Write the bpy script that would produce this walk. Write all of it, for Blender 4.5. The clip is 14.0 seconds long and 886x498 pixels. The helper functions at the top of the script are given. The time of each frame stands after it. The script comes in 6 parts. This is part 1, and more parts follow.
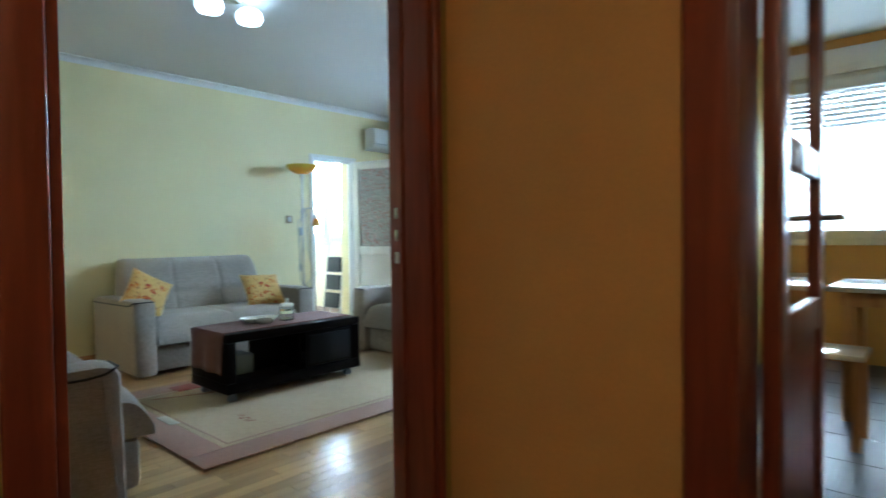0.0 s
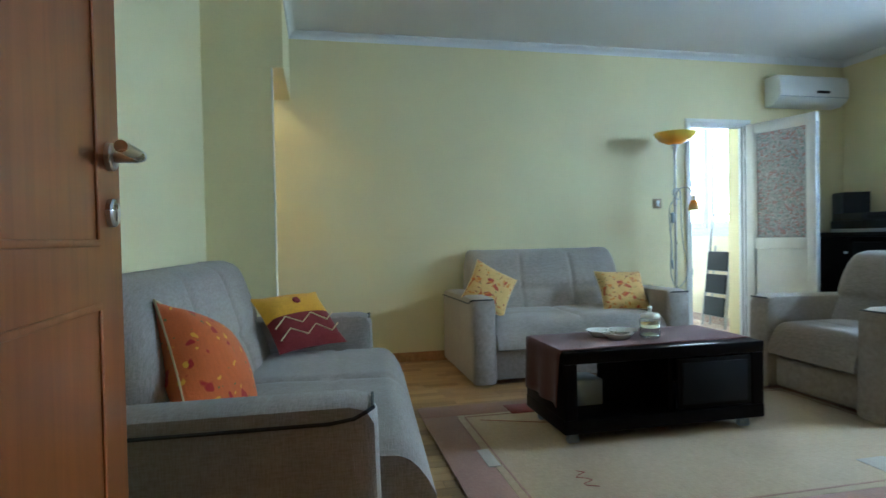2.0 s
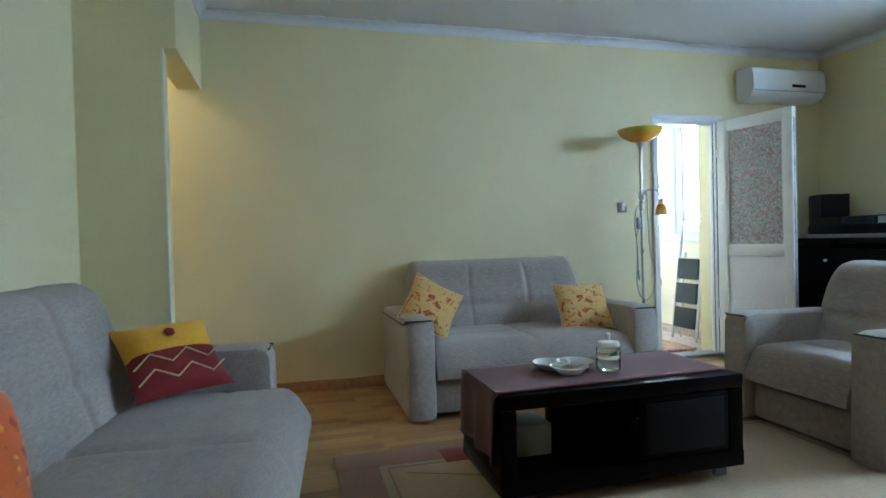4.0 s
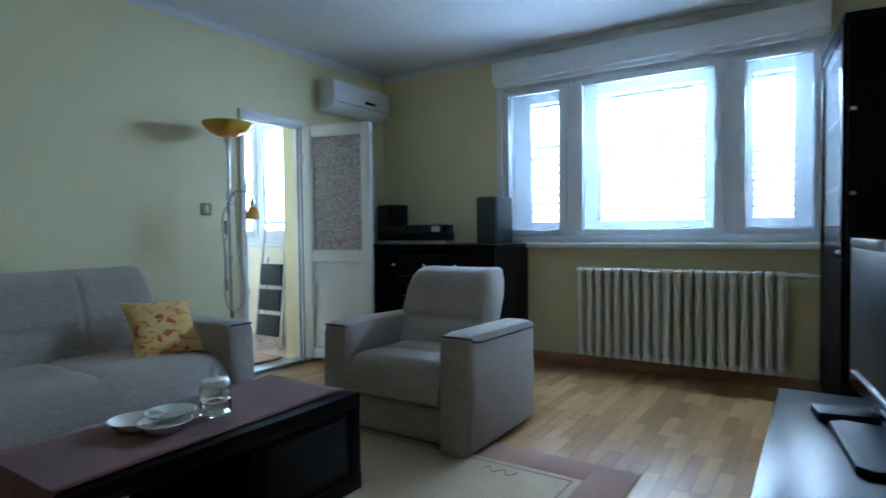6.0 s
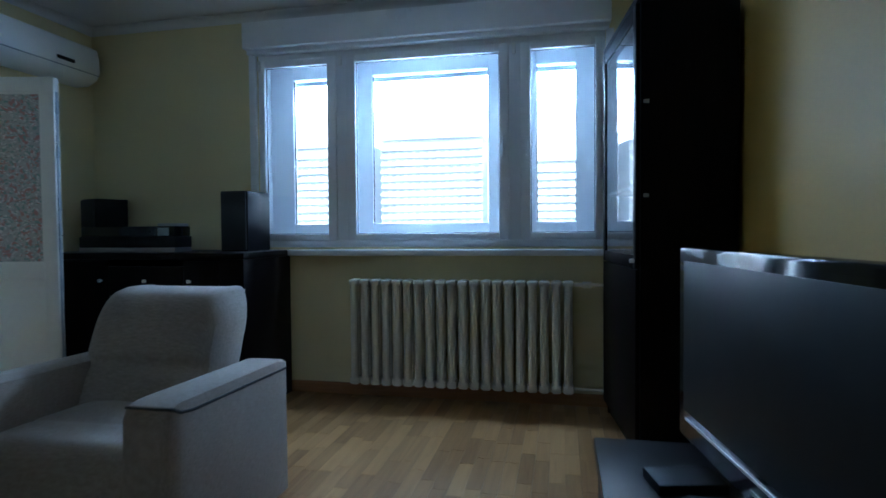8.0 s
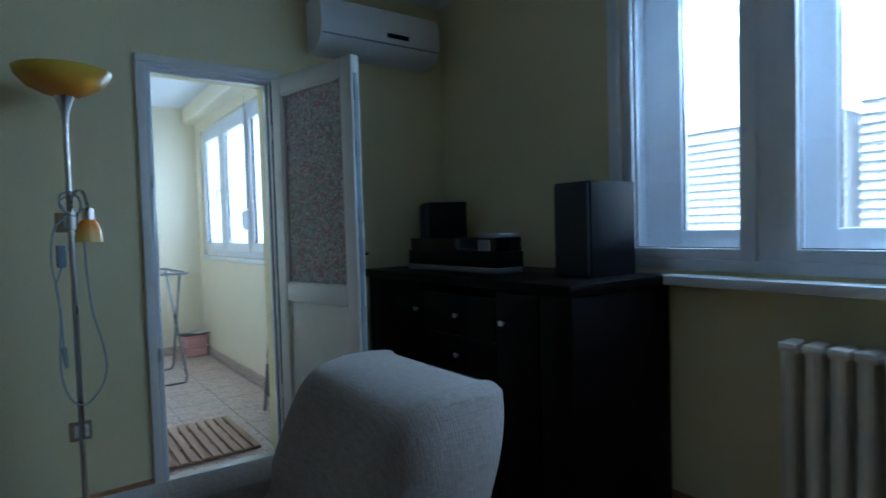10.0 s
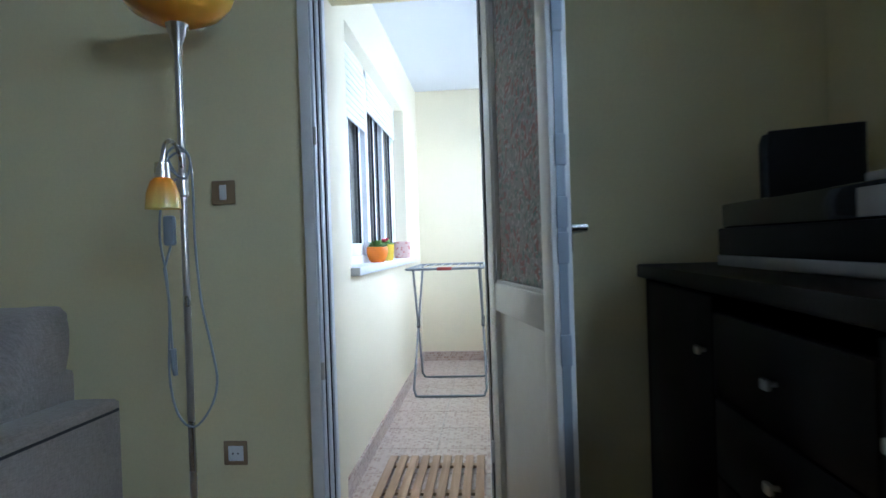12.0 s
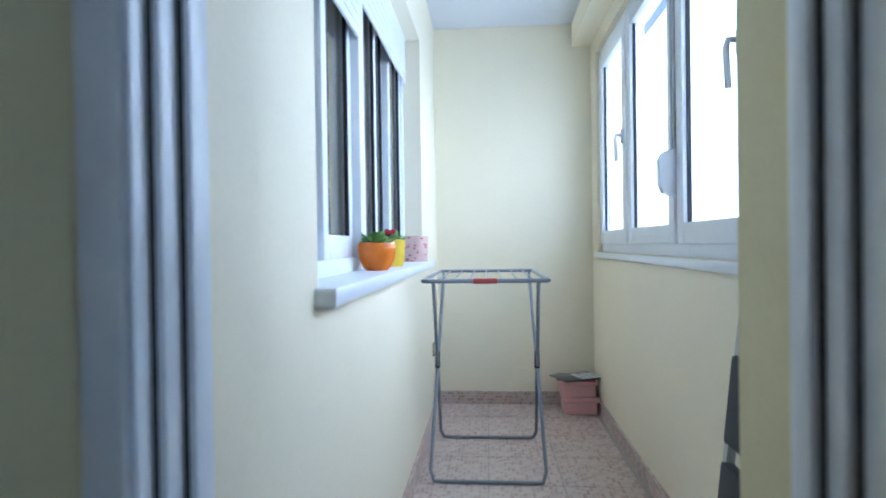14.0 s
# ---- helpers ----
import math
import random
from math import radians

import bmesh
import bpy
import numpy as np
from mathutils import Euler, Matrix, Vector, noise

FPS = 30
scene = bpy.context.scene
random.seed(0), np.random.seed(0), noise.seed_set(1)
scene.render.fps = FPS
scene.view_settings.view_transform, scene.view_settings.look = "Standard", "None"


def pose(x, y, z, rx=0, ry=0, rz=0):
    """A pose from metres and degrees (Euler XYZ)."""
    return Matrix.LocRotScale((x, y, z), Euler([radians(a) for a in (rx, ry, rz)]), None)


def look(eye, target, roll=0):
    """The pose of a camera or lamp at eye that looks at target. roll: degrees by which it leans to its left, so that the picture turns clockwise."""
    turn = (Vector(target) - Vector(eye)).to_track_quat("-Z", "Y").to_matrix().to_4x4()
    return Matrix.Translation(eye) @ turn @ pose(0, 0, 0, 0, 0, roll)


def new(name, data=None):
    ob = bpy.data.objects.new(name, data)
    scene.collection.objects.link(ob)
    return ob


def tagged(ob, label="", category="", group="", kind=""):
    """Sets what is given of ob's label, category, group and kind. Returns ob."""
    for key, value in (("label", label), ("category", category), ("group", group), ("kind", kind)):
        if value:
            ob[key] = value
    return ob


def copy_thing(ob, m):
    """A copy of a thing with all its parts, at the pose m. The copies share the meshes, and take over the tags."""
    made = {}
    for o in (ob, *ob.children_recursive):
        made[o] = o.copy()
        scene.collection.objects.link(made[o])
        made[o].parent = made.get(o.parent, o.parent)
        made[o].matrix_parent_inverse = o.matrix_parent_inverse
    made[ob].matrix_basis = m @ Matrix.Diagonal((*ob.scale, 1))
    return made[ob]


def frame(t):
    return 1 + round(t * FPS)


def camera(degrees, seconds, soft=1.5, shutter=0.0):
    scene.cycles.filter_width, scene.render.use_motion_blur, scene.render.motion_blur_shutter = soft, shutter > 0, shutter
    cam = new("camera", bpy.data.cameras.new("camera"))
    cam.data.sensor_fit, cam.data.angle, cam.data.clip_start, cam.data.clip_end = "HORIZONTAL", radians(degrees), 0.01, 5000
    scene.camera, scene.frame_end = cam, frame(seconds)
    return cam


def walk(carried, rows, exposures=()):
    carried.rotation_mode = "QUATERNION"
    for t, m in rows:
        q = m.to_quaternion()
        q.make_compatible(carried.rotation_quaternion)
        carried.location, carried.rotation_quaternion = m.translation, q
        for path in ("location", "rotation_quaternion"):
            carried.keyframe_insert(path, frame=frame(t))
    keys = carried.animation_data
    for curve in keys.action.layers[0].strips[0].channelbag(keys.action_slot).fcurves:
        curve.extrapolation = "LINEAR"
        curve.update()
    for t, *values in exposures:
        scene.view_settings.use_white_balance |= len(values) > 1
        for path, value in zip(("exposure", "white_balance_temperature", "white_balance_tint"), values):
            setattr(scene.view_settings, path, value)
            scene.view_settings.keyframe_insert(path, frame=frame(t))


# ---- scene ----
cam = camera(75.5, 14.0, 1.5, 0.35)
PATH = [
    (0, (0.258, 0.075, 1.064), (-1.078, 1.563, 1.019), -0.7),
    (0.5, (-0.01, 0.29, 1.06), (-1.629, 1.463, 1.021), -0.6),
    (1, (-0.294, 0.447, 1.058), (-2.046, 1.412, 1.016), -0.7),
    (1.5, (-0.547, 0.569, 1.05), (-2.422, 1.264, 1.009), -0.9),
    (2, (-0.696, 0.739, 1.002), (-2.651, 1.158, 0.963), -1.1),
    (2.2, (-0.71, 0.797, 0.993), (-2.679, 1.144, 0.953), -1.2),
    (4.3, (-1.269, 1.122, 1.055), (-3.179, 1.713, 1.029), -1.6),
    (4.5, (-1.335, 1.126, 1.064), (-3.191, 1.868, 1.013), -0.9),
    (5, (-1.507, 1.189, 1.091), (-3.15, 2.328, 1.032), -1.0),
    (5.5, (-1.614, 1.239, 1.077), (-3.0, 2.679, 1.024), -0.7),
    (6, (-1.637, 1.21, 1.085), (-2.739, 2.878, 1.026), -0.7),
    (6.5, (-1.662, 1.214, 1.055), (-2.53, 3.015, 1.002), -0.5),
    (7, (-1.67, 1.287, 1.042), (-2.332, 3.174, 0.99), -0.5),
    (7.2, (-1.69, 1.372, 1.043), (-2.282, 3.282, 0.991), -0.4),
    (8.2, (-1.93, 2.20, 1.12), (-2.33, 4.16, 1.06), -0.5),
    (9.3, (-2.191, 2.945, 1.216), (-3.231, 4.651, 1.124), -0.5),
    (9.5, (-2.262, 3.119, 1.214), (-3.489, 4.696, 1.117), -1.0),
    (10, (-2.365, 3.55, 1.201), (-3.983, 4.723, 1.127), -1.7),
    (10.5, (-2.473, 3.926, 1.159), (-4.324, 4.682, 1.117), -2.1),
    (11, (-2.693, 4.252, 1.111), (-4.667, 4.576, 1.098), -2.0),
    (11.5, (-2.984, 4.496, 1.091), (-4.984, 4.503, 1.098), -2.1),
    (12, (-3.373, 4.601, 1.066), (-5.366, 4.442, 1.051), -1.9),
    (12.5, (-3.782, 4.589, 1.027), (-5.757, 4.274, 1.011), -1.8),
    (13, (-4.218, 4.507, 0.992), (-6.179, 4.113, 0.981), -2.0),
    (13.5, (-4.448, 4.428, 0.986), (-6.509, 4.036, 0.969), -1.4),
    (14, (-4.831, 4.318, 1.059), (-6.824, 4.157, 1.042), -0.8),
]
EXPO = [(t, ev, k, tint) for t, ev, k, tint in ((0.0, 3.6, 4750, -4), (1.0, 3.7, 4750, -4), (2.2, 3.35, 4750, -2), (4.3, 3.25, 4800, 3), (5.0, 3.15, 4600, 1), (6.0, 2.6, 4500, 2), (7.2, 1.95, 4400, 2), (9.3, 1.6, 4300, 3), (10.0, 1.4, 4350, 2), (10.5, 1.4, 4600, 3), (11.0, 1.55, 5000, 8), (12.0, 1.85, 4900, 9), (13.0, 1.5, 4850, 8), (13.5, 1.4, 4800, 8), (14.0, 1.45, 4700, 9))]
walk(cam, [(t, look(eye, target, roll)) for t, eye, target, roll in PATH], EXPO)

# ---- light ----
world = bpy.data.worlds.new("world")
scene.world = world
world.use_nodes = True
wn = world.node_tree
sky = wn.nodes.new("ShaderNodeTexSky")
sky.sky_type = "NISHITA"
sky.sun_disc = False
sky.sun_elevation = radians(38)
sky.sun_rotation = radians(200)
sky.dust_density = 9.0
sky.air_density = 1.0
wn.links.new(sky.outputs[0], wn.nodes["Background"].inputs[0])
wn.nodes["Background"].inputs[1].default_value = 0.15

sun = new("sun", bpy.data.lights.new("sun", "SUN"))
sun.data.energy = 1.2
sun.data.angle = radians(12)
sun.data.color = (1.0, 0.96, 0.9)
sun.matrix_world = look((10, -25, 30), (0, 0, 0))


def window_light(name, centre, target, w, h, watts, colour=(0.80, 0.91, 1.0)):
    """Skylight entering through a window opening."""
    lamp = new(name, bpy.data.lights.new(name, "AREA"))
    lamp.data.shape, lamp.data.size, lamp.data.size_y = "RECTANGLE", w, h
    lamp.data.energy, lamp.data.color = watts, colour
    lamp.matrix_world = look(centre, target)
    return lamp


window_light("skylight_living", (-2.79, 5.985, 2.12), (-2.79, 0, 0.3), 2.2, 0.30, 18)
window_light("skylight_balcony", (-7.16, 5.25, 1.6), (-7.16, 0, 1.2), 2.5, 1.2, 15, (0.92, 0.96, 1.0))
window_light("skylight_kitchen", (-0.1, 5.95, 1.6), (-0.1, 0, 1.0), 1.3, 1.2, 2.8)


# ---- materials ----
def material(name, base, rough=0.6, metal=0.0, vary=0.08, scale=3.0, fine=60.0, bump=0.05, stretch=(1, 1, 1), tint=None, spec=0.5, coat=0.0):
    """A surface with two scales of colour variation and a fine relief."""
    m = bpy.data.materials.new(name)
    m.use_nodes = True
    nt = m.node_tree
    n, l = nt.nodes, nt.links
    b = n["Principled BSDF"]
    b.inputs["Metallic"].default_value = metal
    b.inputs["Specular IOR Level"].default_value = spec
    b.inputs["Coat Weight"].default_value = coat
    co = n.new("ShaderNodeTexCoord")
    mp = n.new("ShaderNodeMapping")
    mp.inputs["Scale"].default_value = stretch
    l.new(co.outputs["Object"], mp.inputs[0])
    big, small = n.new("ShaderNodeTexNoise"), n.new("ShaderNodeTexNoise")
    big.inputs["Scale"].default_value, small.inputs["Scale"].default_value = scale, fine
    big.inputs["Detail"].default_value, small.inputs["Detail"].default_value = 4, 3
    l.new(mp.outputs[0], big.inputs["Vector"]), l.new(mp.outputs[0], small.inputs["Vector"])
    add = n.new("ShaderNodeMath")
    add.operation = "MULTIPLY_ADD"
    l.new(small.outputs["Fac"], add.inputs[0])
    add.inputs[1].default_value = 0.4
    mul = n.new("ShaderNodeMath")
    mul.operation = "MULTIPLY"
    mul.inputs[1].default_value = 0.6
    l.new(big.outputs["Fac"], mul.inputs[0]), l.new(mul.outputs[0], add.inputs[2])
    ramp = n.new("ShaderNodeMapRange")
    ramp.inputs["From Min"].default_value, ramp.inputs["From Max"].default_value = 0.3, 0.7
    l.new(add.outputs[0], ramp.inputs["Value"])
    mix = n.new("ShaderNodeMix")
    mix.data_type = "RGBA"
    other = tint or tuple(c * (1 - 2 * vary) for c in base)
    hi = tuple(min(1, c * (1 + vary)) for c in base)
    mix.inputs[6].default_value, mix.inputs[7].default_value = (*other, 1), (*hi, 1)
    l.new(ramp.outputs[0], mix.inputs[0])
    l.new(mix.outputs[2], b.inputs["Base Color"])
    rr = n.new("ShaderNodeMapRange")
    rr.inputs["To Min"].default_value, rr.inputs["To Max"].default_value = max(0.02, rough - 0.07), min(1, rough + 0.07)
    l.new(big.outputs["Fac"], rr.inputs["Value"])
    l.new(rr.outputs[0], b.inputs["Roughness"])
    if bump:
        bp = n.new("ShaderNodeBump")
        bp.inputs["Strength"].default_value, bp.inputs["Distance"].default_value = bump, 0.004
        l.new(small.outputs["Fac"], bp.inputs["Height"])
        l.new(bp.outputs[0], b.inputs["Normal"])
    return m


def wood(name, dark, light, rough=0.35, along="x", scale=1.0, coat=0.0, per_object=0.0, per_island=0.0, spec=0.5):
    """Wood grain along one axis, with tone changes from piece to piece."""
    s = {"x": (0.6, 9, 9), "y": (9, 0.6, 9), "z": (9, 9, 0.6)}[along]
    m = bpy.data.materials.new(name)
    m.use_nodes = True
    nt = m.node_tree
    n, l = nt.nodes, nt.links
    b = n["Principled BSDF"]
    b.inputs["Coat Weight"].default_value = coat
    b.inputs["Coat Roughness"].default_value = 0.12
    b.inputs["Specular IOR Level"].default_value = spec
    co, mp = n.new("ShaderNodeTexCoord"), n.new("ShaderNodeMapping")
    mp.inputs["Scale"].default_value = tuple(v * scale for v in s)
    l.new(co.outputs["Object"], mp.inputs[0])
    tex = n.new("ShaderNodeTexNoise")
    tex.inputs["Scale"].default_value, tex.inputs["Detail"].default_value, tex.inputs["Distortion"].default_value = 4, 6, 0.6
    if per_object or per_island:
        src = n.new("ShaderNodeObjectInfo") if per_object else n.new("ShaderNodeNewGeometry")
        rnd = src.outputs["Random"] if per_object else src.outputs["Random Per Island"]
        off = n.new("ShaderNodeVectorMath")
        off.operation = "ADD"
        sc = n.new("ShaderNodeMath")
        sc.operation, sc.inputs[1].default_value = "MULTIPLY", 37.0
        l.new(rnd, sc.inputs[0]), l.new(mp.outputs[0], off.inputs[0]), l.new(sc.outputs[0], off.inputs[1])
        l.new(off.outputs[0], tex.inputs["Vector"])
    else:
        l.new(mp.outputs[0], tex.inputs["Vector"])
    ramp = n.new("ShaderNodeMapRange")
    ramp.inputs["From Min"].default_value, ramp.inputs["From Max"].default_value = 0.3, 0.7
    l.new(tex.outputs["Fac"], ramp.inputs["Value"])
    fac = ramp.outputs[0]
    if per_object or per_island:
        k = per_object or per_island
        mx = n.new("ShaderNodeMix")
        mx.inputs[0].default_value = k
        l.new(fac, mx.inputs[2]), l.new(rnd, mx.inputs[3])
        fac = mx.outputs[0]
    mix = n.new("ShaderNodeMix")
    mix.data_type = "RGBA"
    mix.inputs[6].default_value, mix.inputs[7].default_value = (*dark, 1), (*light, 1)
    l.new(fac, mix.inputs[0]), l.new(mix.outputs[2], b.inputs["Base Color"])
    b.inputs["Roughness"].default_value = rough
    bp = n.new("ShaderNodeBump")
    bp.inputs["Strength"].default_value, bp.inputs["Distance"].default_value = 0.06, 0.002
    l.new(tex.outputs["Fac"], bp.inputs["Height"]), l.new(bp.outputs[0], b.inputs["Normal"])
    return m


def fabric(name, base, dark, thread=420.0, stretch=(1, 1, 1), rough=0.92):
    """Coarse woven cloth: streaky threads, soft mottling and relief."""
    m = bpy.data.materials.new(name)
    m.use_nodes = True
    nt = m.node_tree
    n, l = nt.nodes, nt.links
    b = n["Principled BSDF"]
    b.inputs["Roughness"].default_value = rough
    b.inputs["Specular IOR Level"].default_value = 0.2
    b.inputs["Sheen Weight"].default_value = 0.15
    co = n.new("ShaderNodeTexCoord")
    facs = []
    for sv in ((thread, thread * 0.12, thread), (thread * 0.12, thread, thread * 0.12)):
        mp, tex = n.new("ShaderNodeMapping"), n.new("ShaderNodeTexNoise")
        mp.inputs["Scale"].default_value = tuple(a * c for a, c in zip(sv, stretch))
        tex.inputs["Scale"].default_value, tex.inputs["Detail"].default_value = 1.0, 2
        l.new(co.outputs["Object"], mp.inputs[0]), l.new(mp.outputs[0], tex.inputs["Vector"])
        facs.append(tex.outputs["Fac"])
    mott = n.new("ShaderNodeTexNoise")
    mott.inputs["Scale"].default_value = 6
    l.new(co.outputs["Object"], mott.inputs["Vector"])
    a = n.new("ShaderNodeMath")
    l.new(facs[0], a.inputs[0]), l.new(facs[1], a.inputs[1])
    c = n.new("ShaderNodeMath")
    c.operation, c.inputs[1].default_value = "MULTIPLY_ADD", 0.3
    l.new(mott.outputs["Fac"], c.inputs[0]), l.new(a.outputs[0], c.inputs[2])
    ramp = n.new("ShaderNodeMapRange")
    ramp.inputs["From Min"].default_value, ramp.inputs["From Max"].default_value = 0.8, 1.5
    l.new(c.outputs[0], ramp.inputs["Value"])
    mix = n.new("ShaderNodeMix")
    mix.data_type = "RGBA"
    mix.inputs[6].default_value, mix.inputs[7].default_value = (*dark, 1), (*base, 1)
    l.new(ramp.outputs[0], mix.inputs[0]), l.new(mix.outputs[2], b.inputs["Base Color"])
    bp = n.new("ShaderNodeBump")
    bp.inputs["Strength"].default_value, bp.inputs["Distance"].default_value = 0.25, 0.003
    l.new(a.outputs[0], bp.inputs["Height"]), l.new(bp.outputs[0], b.inputs["Normal"])
    return m


def glass(name, colour=(1, 1, 1), rough=0.0):
    m = bpy.data.materials.new(name)
    m.use_nodes = True
    b = m.node_tree.nodes["Principled BSDF"]
    b.inputs["Base Color"].default_value = (*colour, 1)
    b.inputs["Transmission Weight"].default_value = 1
    b.inputs["Roughness"].default_value = rough
    b.inputs["IOR"].default_value = 1.45
    return m


def emitter(name, colour, strength):
    m = bpy.data.materials.new(name)
    m.use_nodes = True
    b = m.node_tree.nodes["Principled BSDF"]
    b.inputs["Base Color"].default_value = (*colour, 1)
    b.inputs["Emission Color"].default_value = (*colour, 1)
    b.inputs["Emission Strength"].default_value = strength
    return m


def floral(name, base, colours, scale, thresh=0.42, leaf=(0.12, 0.16, 0.05)):
    """Printed cloth with scattered blossoms and twigs."""
    m = fabric(name, base, tuple(c * 0.82 for c in base), 300)
    nt = m.node_tree
    n, l = nt.nodes, nt.links
    b = n["Principled BSDF"]
    src = b.inputs["Base Color"].links[0].from_socket
    co = n.new("ShaderNodeTexCoord")
    warp = n.new("ShaderNodeTexNoise")
    warp.inputs["Scale"].default_value = 14
    wadd = n.new("ShaderNodeVectorMath")
    wadd.operation = "MULTIPLY_ADD"
    wadd.inputs[1].default_value = (0.09, 0.09, 0.09)
    l.new(co.outputs["Object"], warp.inputs["Vector"])
    l.new(warp.outputs["Color"], wadd.inputs[0]), l.new(co.outputs["Object"], wadd.inputs[2])
    for i, (col, sc, th) in enumerate([(leaf, scale * 2.3, thresh * 0.55)] + [(c, scale * (1 + 0.45 * k), thresh * (1 - 0.13 * k)) for k, c in enumerate(colours)]):
        vo = n.new("ShaderNodeTexVoronoi")
        vo.inputs["Scale"].default_value = sc
        vo.inputs["Randomness"].default_value = 1
        l.new(wadd.outputs[0], vo.inputs["Vector"])
        th_n = n.new("ShaderNodeMapRange")
        th_n.inputs["From Min"].default_value, th_n.inputs["From Max"].default_value = th, th * 0.8
        l.new(vo.outputs["Distance"], th_n.inputs["Value"])
        mix = n.new("ShaderNodeMix")
        mix.data_type = "RGBA"
        mix.inputs[7].default_value = (*col, 1)
        l.new(th_n.outputs[0], mix.inputs[0]), l.new(src, mix.inputs[6])
        src = mix.outputs[2]
    l.new(src, b.inputs["Base Color"])
    return m


def mosaic(name, c1, c2, grout, w, h, plane="xy"):
    """Printed mosaic: small uneven squares in three tones."""
    m = material(name, c1, 0.35, vary=0.1)
    nt = m.node_tree
    n, l = nt.nodes, nt.links
    b = n["Principled BSDF"]
    co = n.new("ShaderNodeTexCoord")
    br = n.new("ShaderNodeTexBrick")
    br.offset = 0.5
    br.inputs["Scale"].default_value = 1
    br.inputs["Brick Width"].default_value, br.inputs["Row Height"].default_value = w, h
    br.inputs["Mortar Size"].default_value = h * 0.09
    br.inputs["Color1"].default_value, br.inputs["Color2"].default_value, br.inputs["Mortar"].default_value = (*c1, 1), (*c2, 1), (*grout, 1)
    br.inputs["Bias"].default_value = -0.25
    geo = n.new("ShaderNodeNewGeometry")
    sep, com = n.new("ShaderNodeSeparateXYZ"), n.new("ShaderNodeCombineXYZ")
    l.new(geo.outputs["Position"], sep.inputs[0])
    l.new(sep.outputs[plane[0].upper()], com.inputs[0])
    l.new(sep.outputs[plane[1].upper()], com.inputs[1])
    l.new(com.outputs[0], br.inputs["Vector"])
    l.new(br.outputs["Color"], b.inputs["Base Color"])
    return m


WALL = material("yellow_wall_paint", (0.73, 0.66, 0.385), 0.6, vary=0.03, scale=1.2, fine=90, bump=0.05)
# One even yellow, darker and more saturated than the other living room walls.
WALL_EAST = material("deep_yellow_east_wall", (0.42, 0.285, 0.055), 0.6, vary=0.04, scale=1.2, fine=90, bump=0.05)
WALL_BALCONY = material("cream_wall_paint", (0.84, 0.77, 0.58), 0.6, vary=0.025, scale=1.1, fine=90, bump=0.05)
WALL_HALL = material("ochre_wall_paint", (0.60, 0.34, 0.09), 0.6, vary=0.05, scale=1.4, fine=90, bump=0.06)
WHITE_CEIL = material("white_ceiling_paint", (0.71, 0.72, 0.73), 0.75, vary=0.02, scale=1.5, fine=120, bump=0.04)
PVC = material("white_pvc", (0.78, 0.80, 0.83), 0.3, vary=0.02, scale=3, fine=20, bump=0.0)
PAINTED = material("white_gloss_paint", (0.76, 0.76, 0.72), 0.35, vary=0.03, scale=4, fine=40, bump=0.03)
SEAL = material("rubber_seal", (0.03, 0.03, 0.035), 0.7, vary=0.1)
OAK = wood("oak_parquet", (0.20, 0.095, 0.026), (0.50, 0.30, 0.115), 0.28, "y", 1.0, coat=0.25, per_island=0.7)
OAK_PIECE = wood("oak_parquet_stave", (0.20, 0.095, 0.026), (0.50, 0.30, 0.115), 0.28, "y", 1.0, coat=0.25, per_object=0.7)
OAK_BASE = wood("oak_skirting", (0.30, 0.15, 0.06), (0.45, 0.24, 0.10), 0.4, "x")
DOORWOOD = wood("orange_brown_door_veneer", (0.20, 0.058, 0.011), (0.29, 0.09, 0.018), 0.38, "z", 1.0, coat=0.2)
MAHOG = wood("mahogany_frame", (0.15, 0.028, 0.012), (0.22, 0.048, 0.02), 0.38, "z", 1.0, coat=0.12)
WENGE = wood("wenge_veneer", (0.003, 0.0022, 0.0022), (0.006, 0.004, 0.004), 0.34, "x", 1.4, spec=0.08)
WENGE_POLISH = wood("polished_wenge_veneer", (0.004, 0.003, 0.003), (0.008, 0.005, 0.005), 0.30, "y", 1.4, spec=0.3)
WENGE_V = wood("wenge_veneer_upright", (0.003, 0.002, 0.002), (0.006, 0.004, 0.004), 0.38, "z", 1.4, spec=0.06)
SOFA = fabric("grey_beige_weave", (0.40, 0.355, 0.31), (0.265, 0.23, 0.195), 300)
PIPING = material("black_piping", (0.012, 0.012, 0.016), 0.5)
CLOTH = fabric("brown_runner_cloth", (0.15, 0.06, 0.048), (0.10, 0.04, 0.032), 700)
CUSH_CREAM = floral("cream_floral_print", (0.68, 0.45, 0.155), [(0.42, 0.08, 0.03), (0.55, 0.20, 0.03), (0.25, 0.05, 0.04)], 15, 0.30)
CUSH_ORANGE = floral("orange_satin_print", (0.60, 0.14, 0.03), [(0.36, 0.02, 0.02), (0.72, 0.36, 0.03)], 12, 0.26)
CUSH_YELLOW = fabric("mustard_cloth", (0.80, 0.44, 0.02), (0.62, 0.32, 0.02), 500)
CUSH_RED = fabric("wine_red_cloth", (0.26, 0.035, 0.035), (0.17, 0.02, 0.022), 500)
CREAM_TRIM = material("cream_cord", (0.7, 0.55, 0.3), 0.8)
RUG_MAIN = fabric("beige_rug_pile", (0.52, 0.40, 0.25), (0.40, 0.30, 0.18), 260)
RUG_BORDER = fabric("rosy_brown_rug_border", (0.38, 0.22, 0.16), (0.29, 0.165, 0.12), 260)
RUG_RED = fabric("brick_red_rug_pile", (0.30, 0.065, 0.045), (0.22, 0.045, 0.035), 260)
RUG_GREY = fabric("pale_grey_rug_pile", (0.50, 0.45, 0.38), (0.40, 0.36, 0.30), 260)
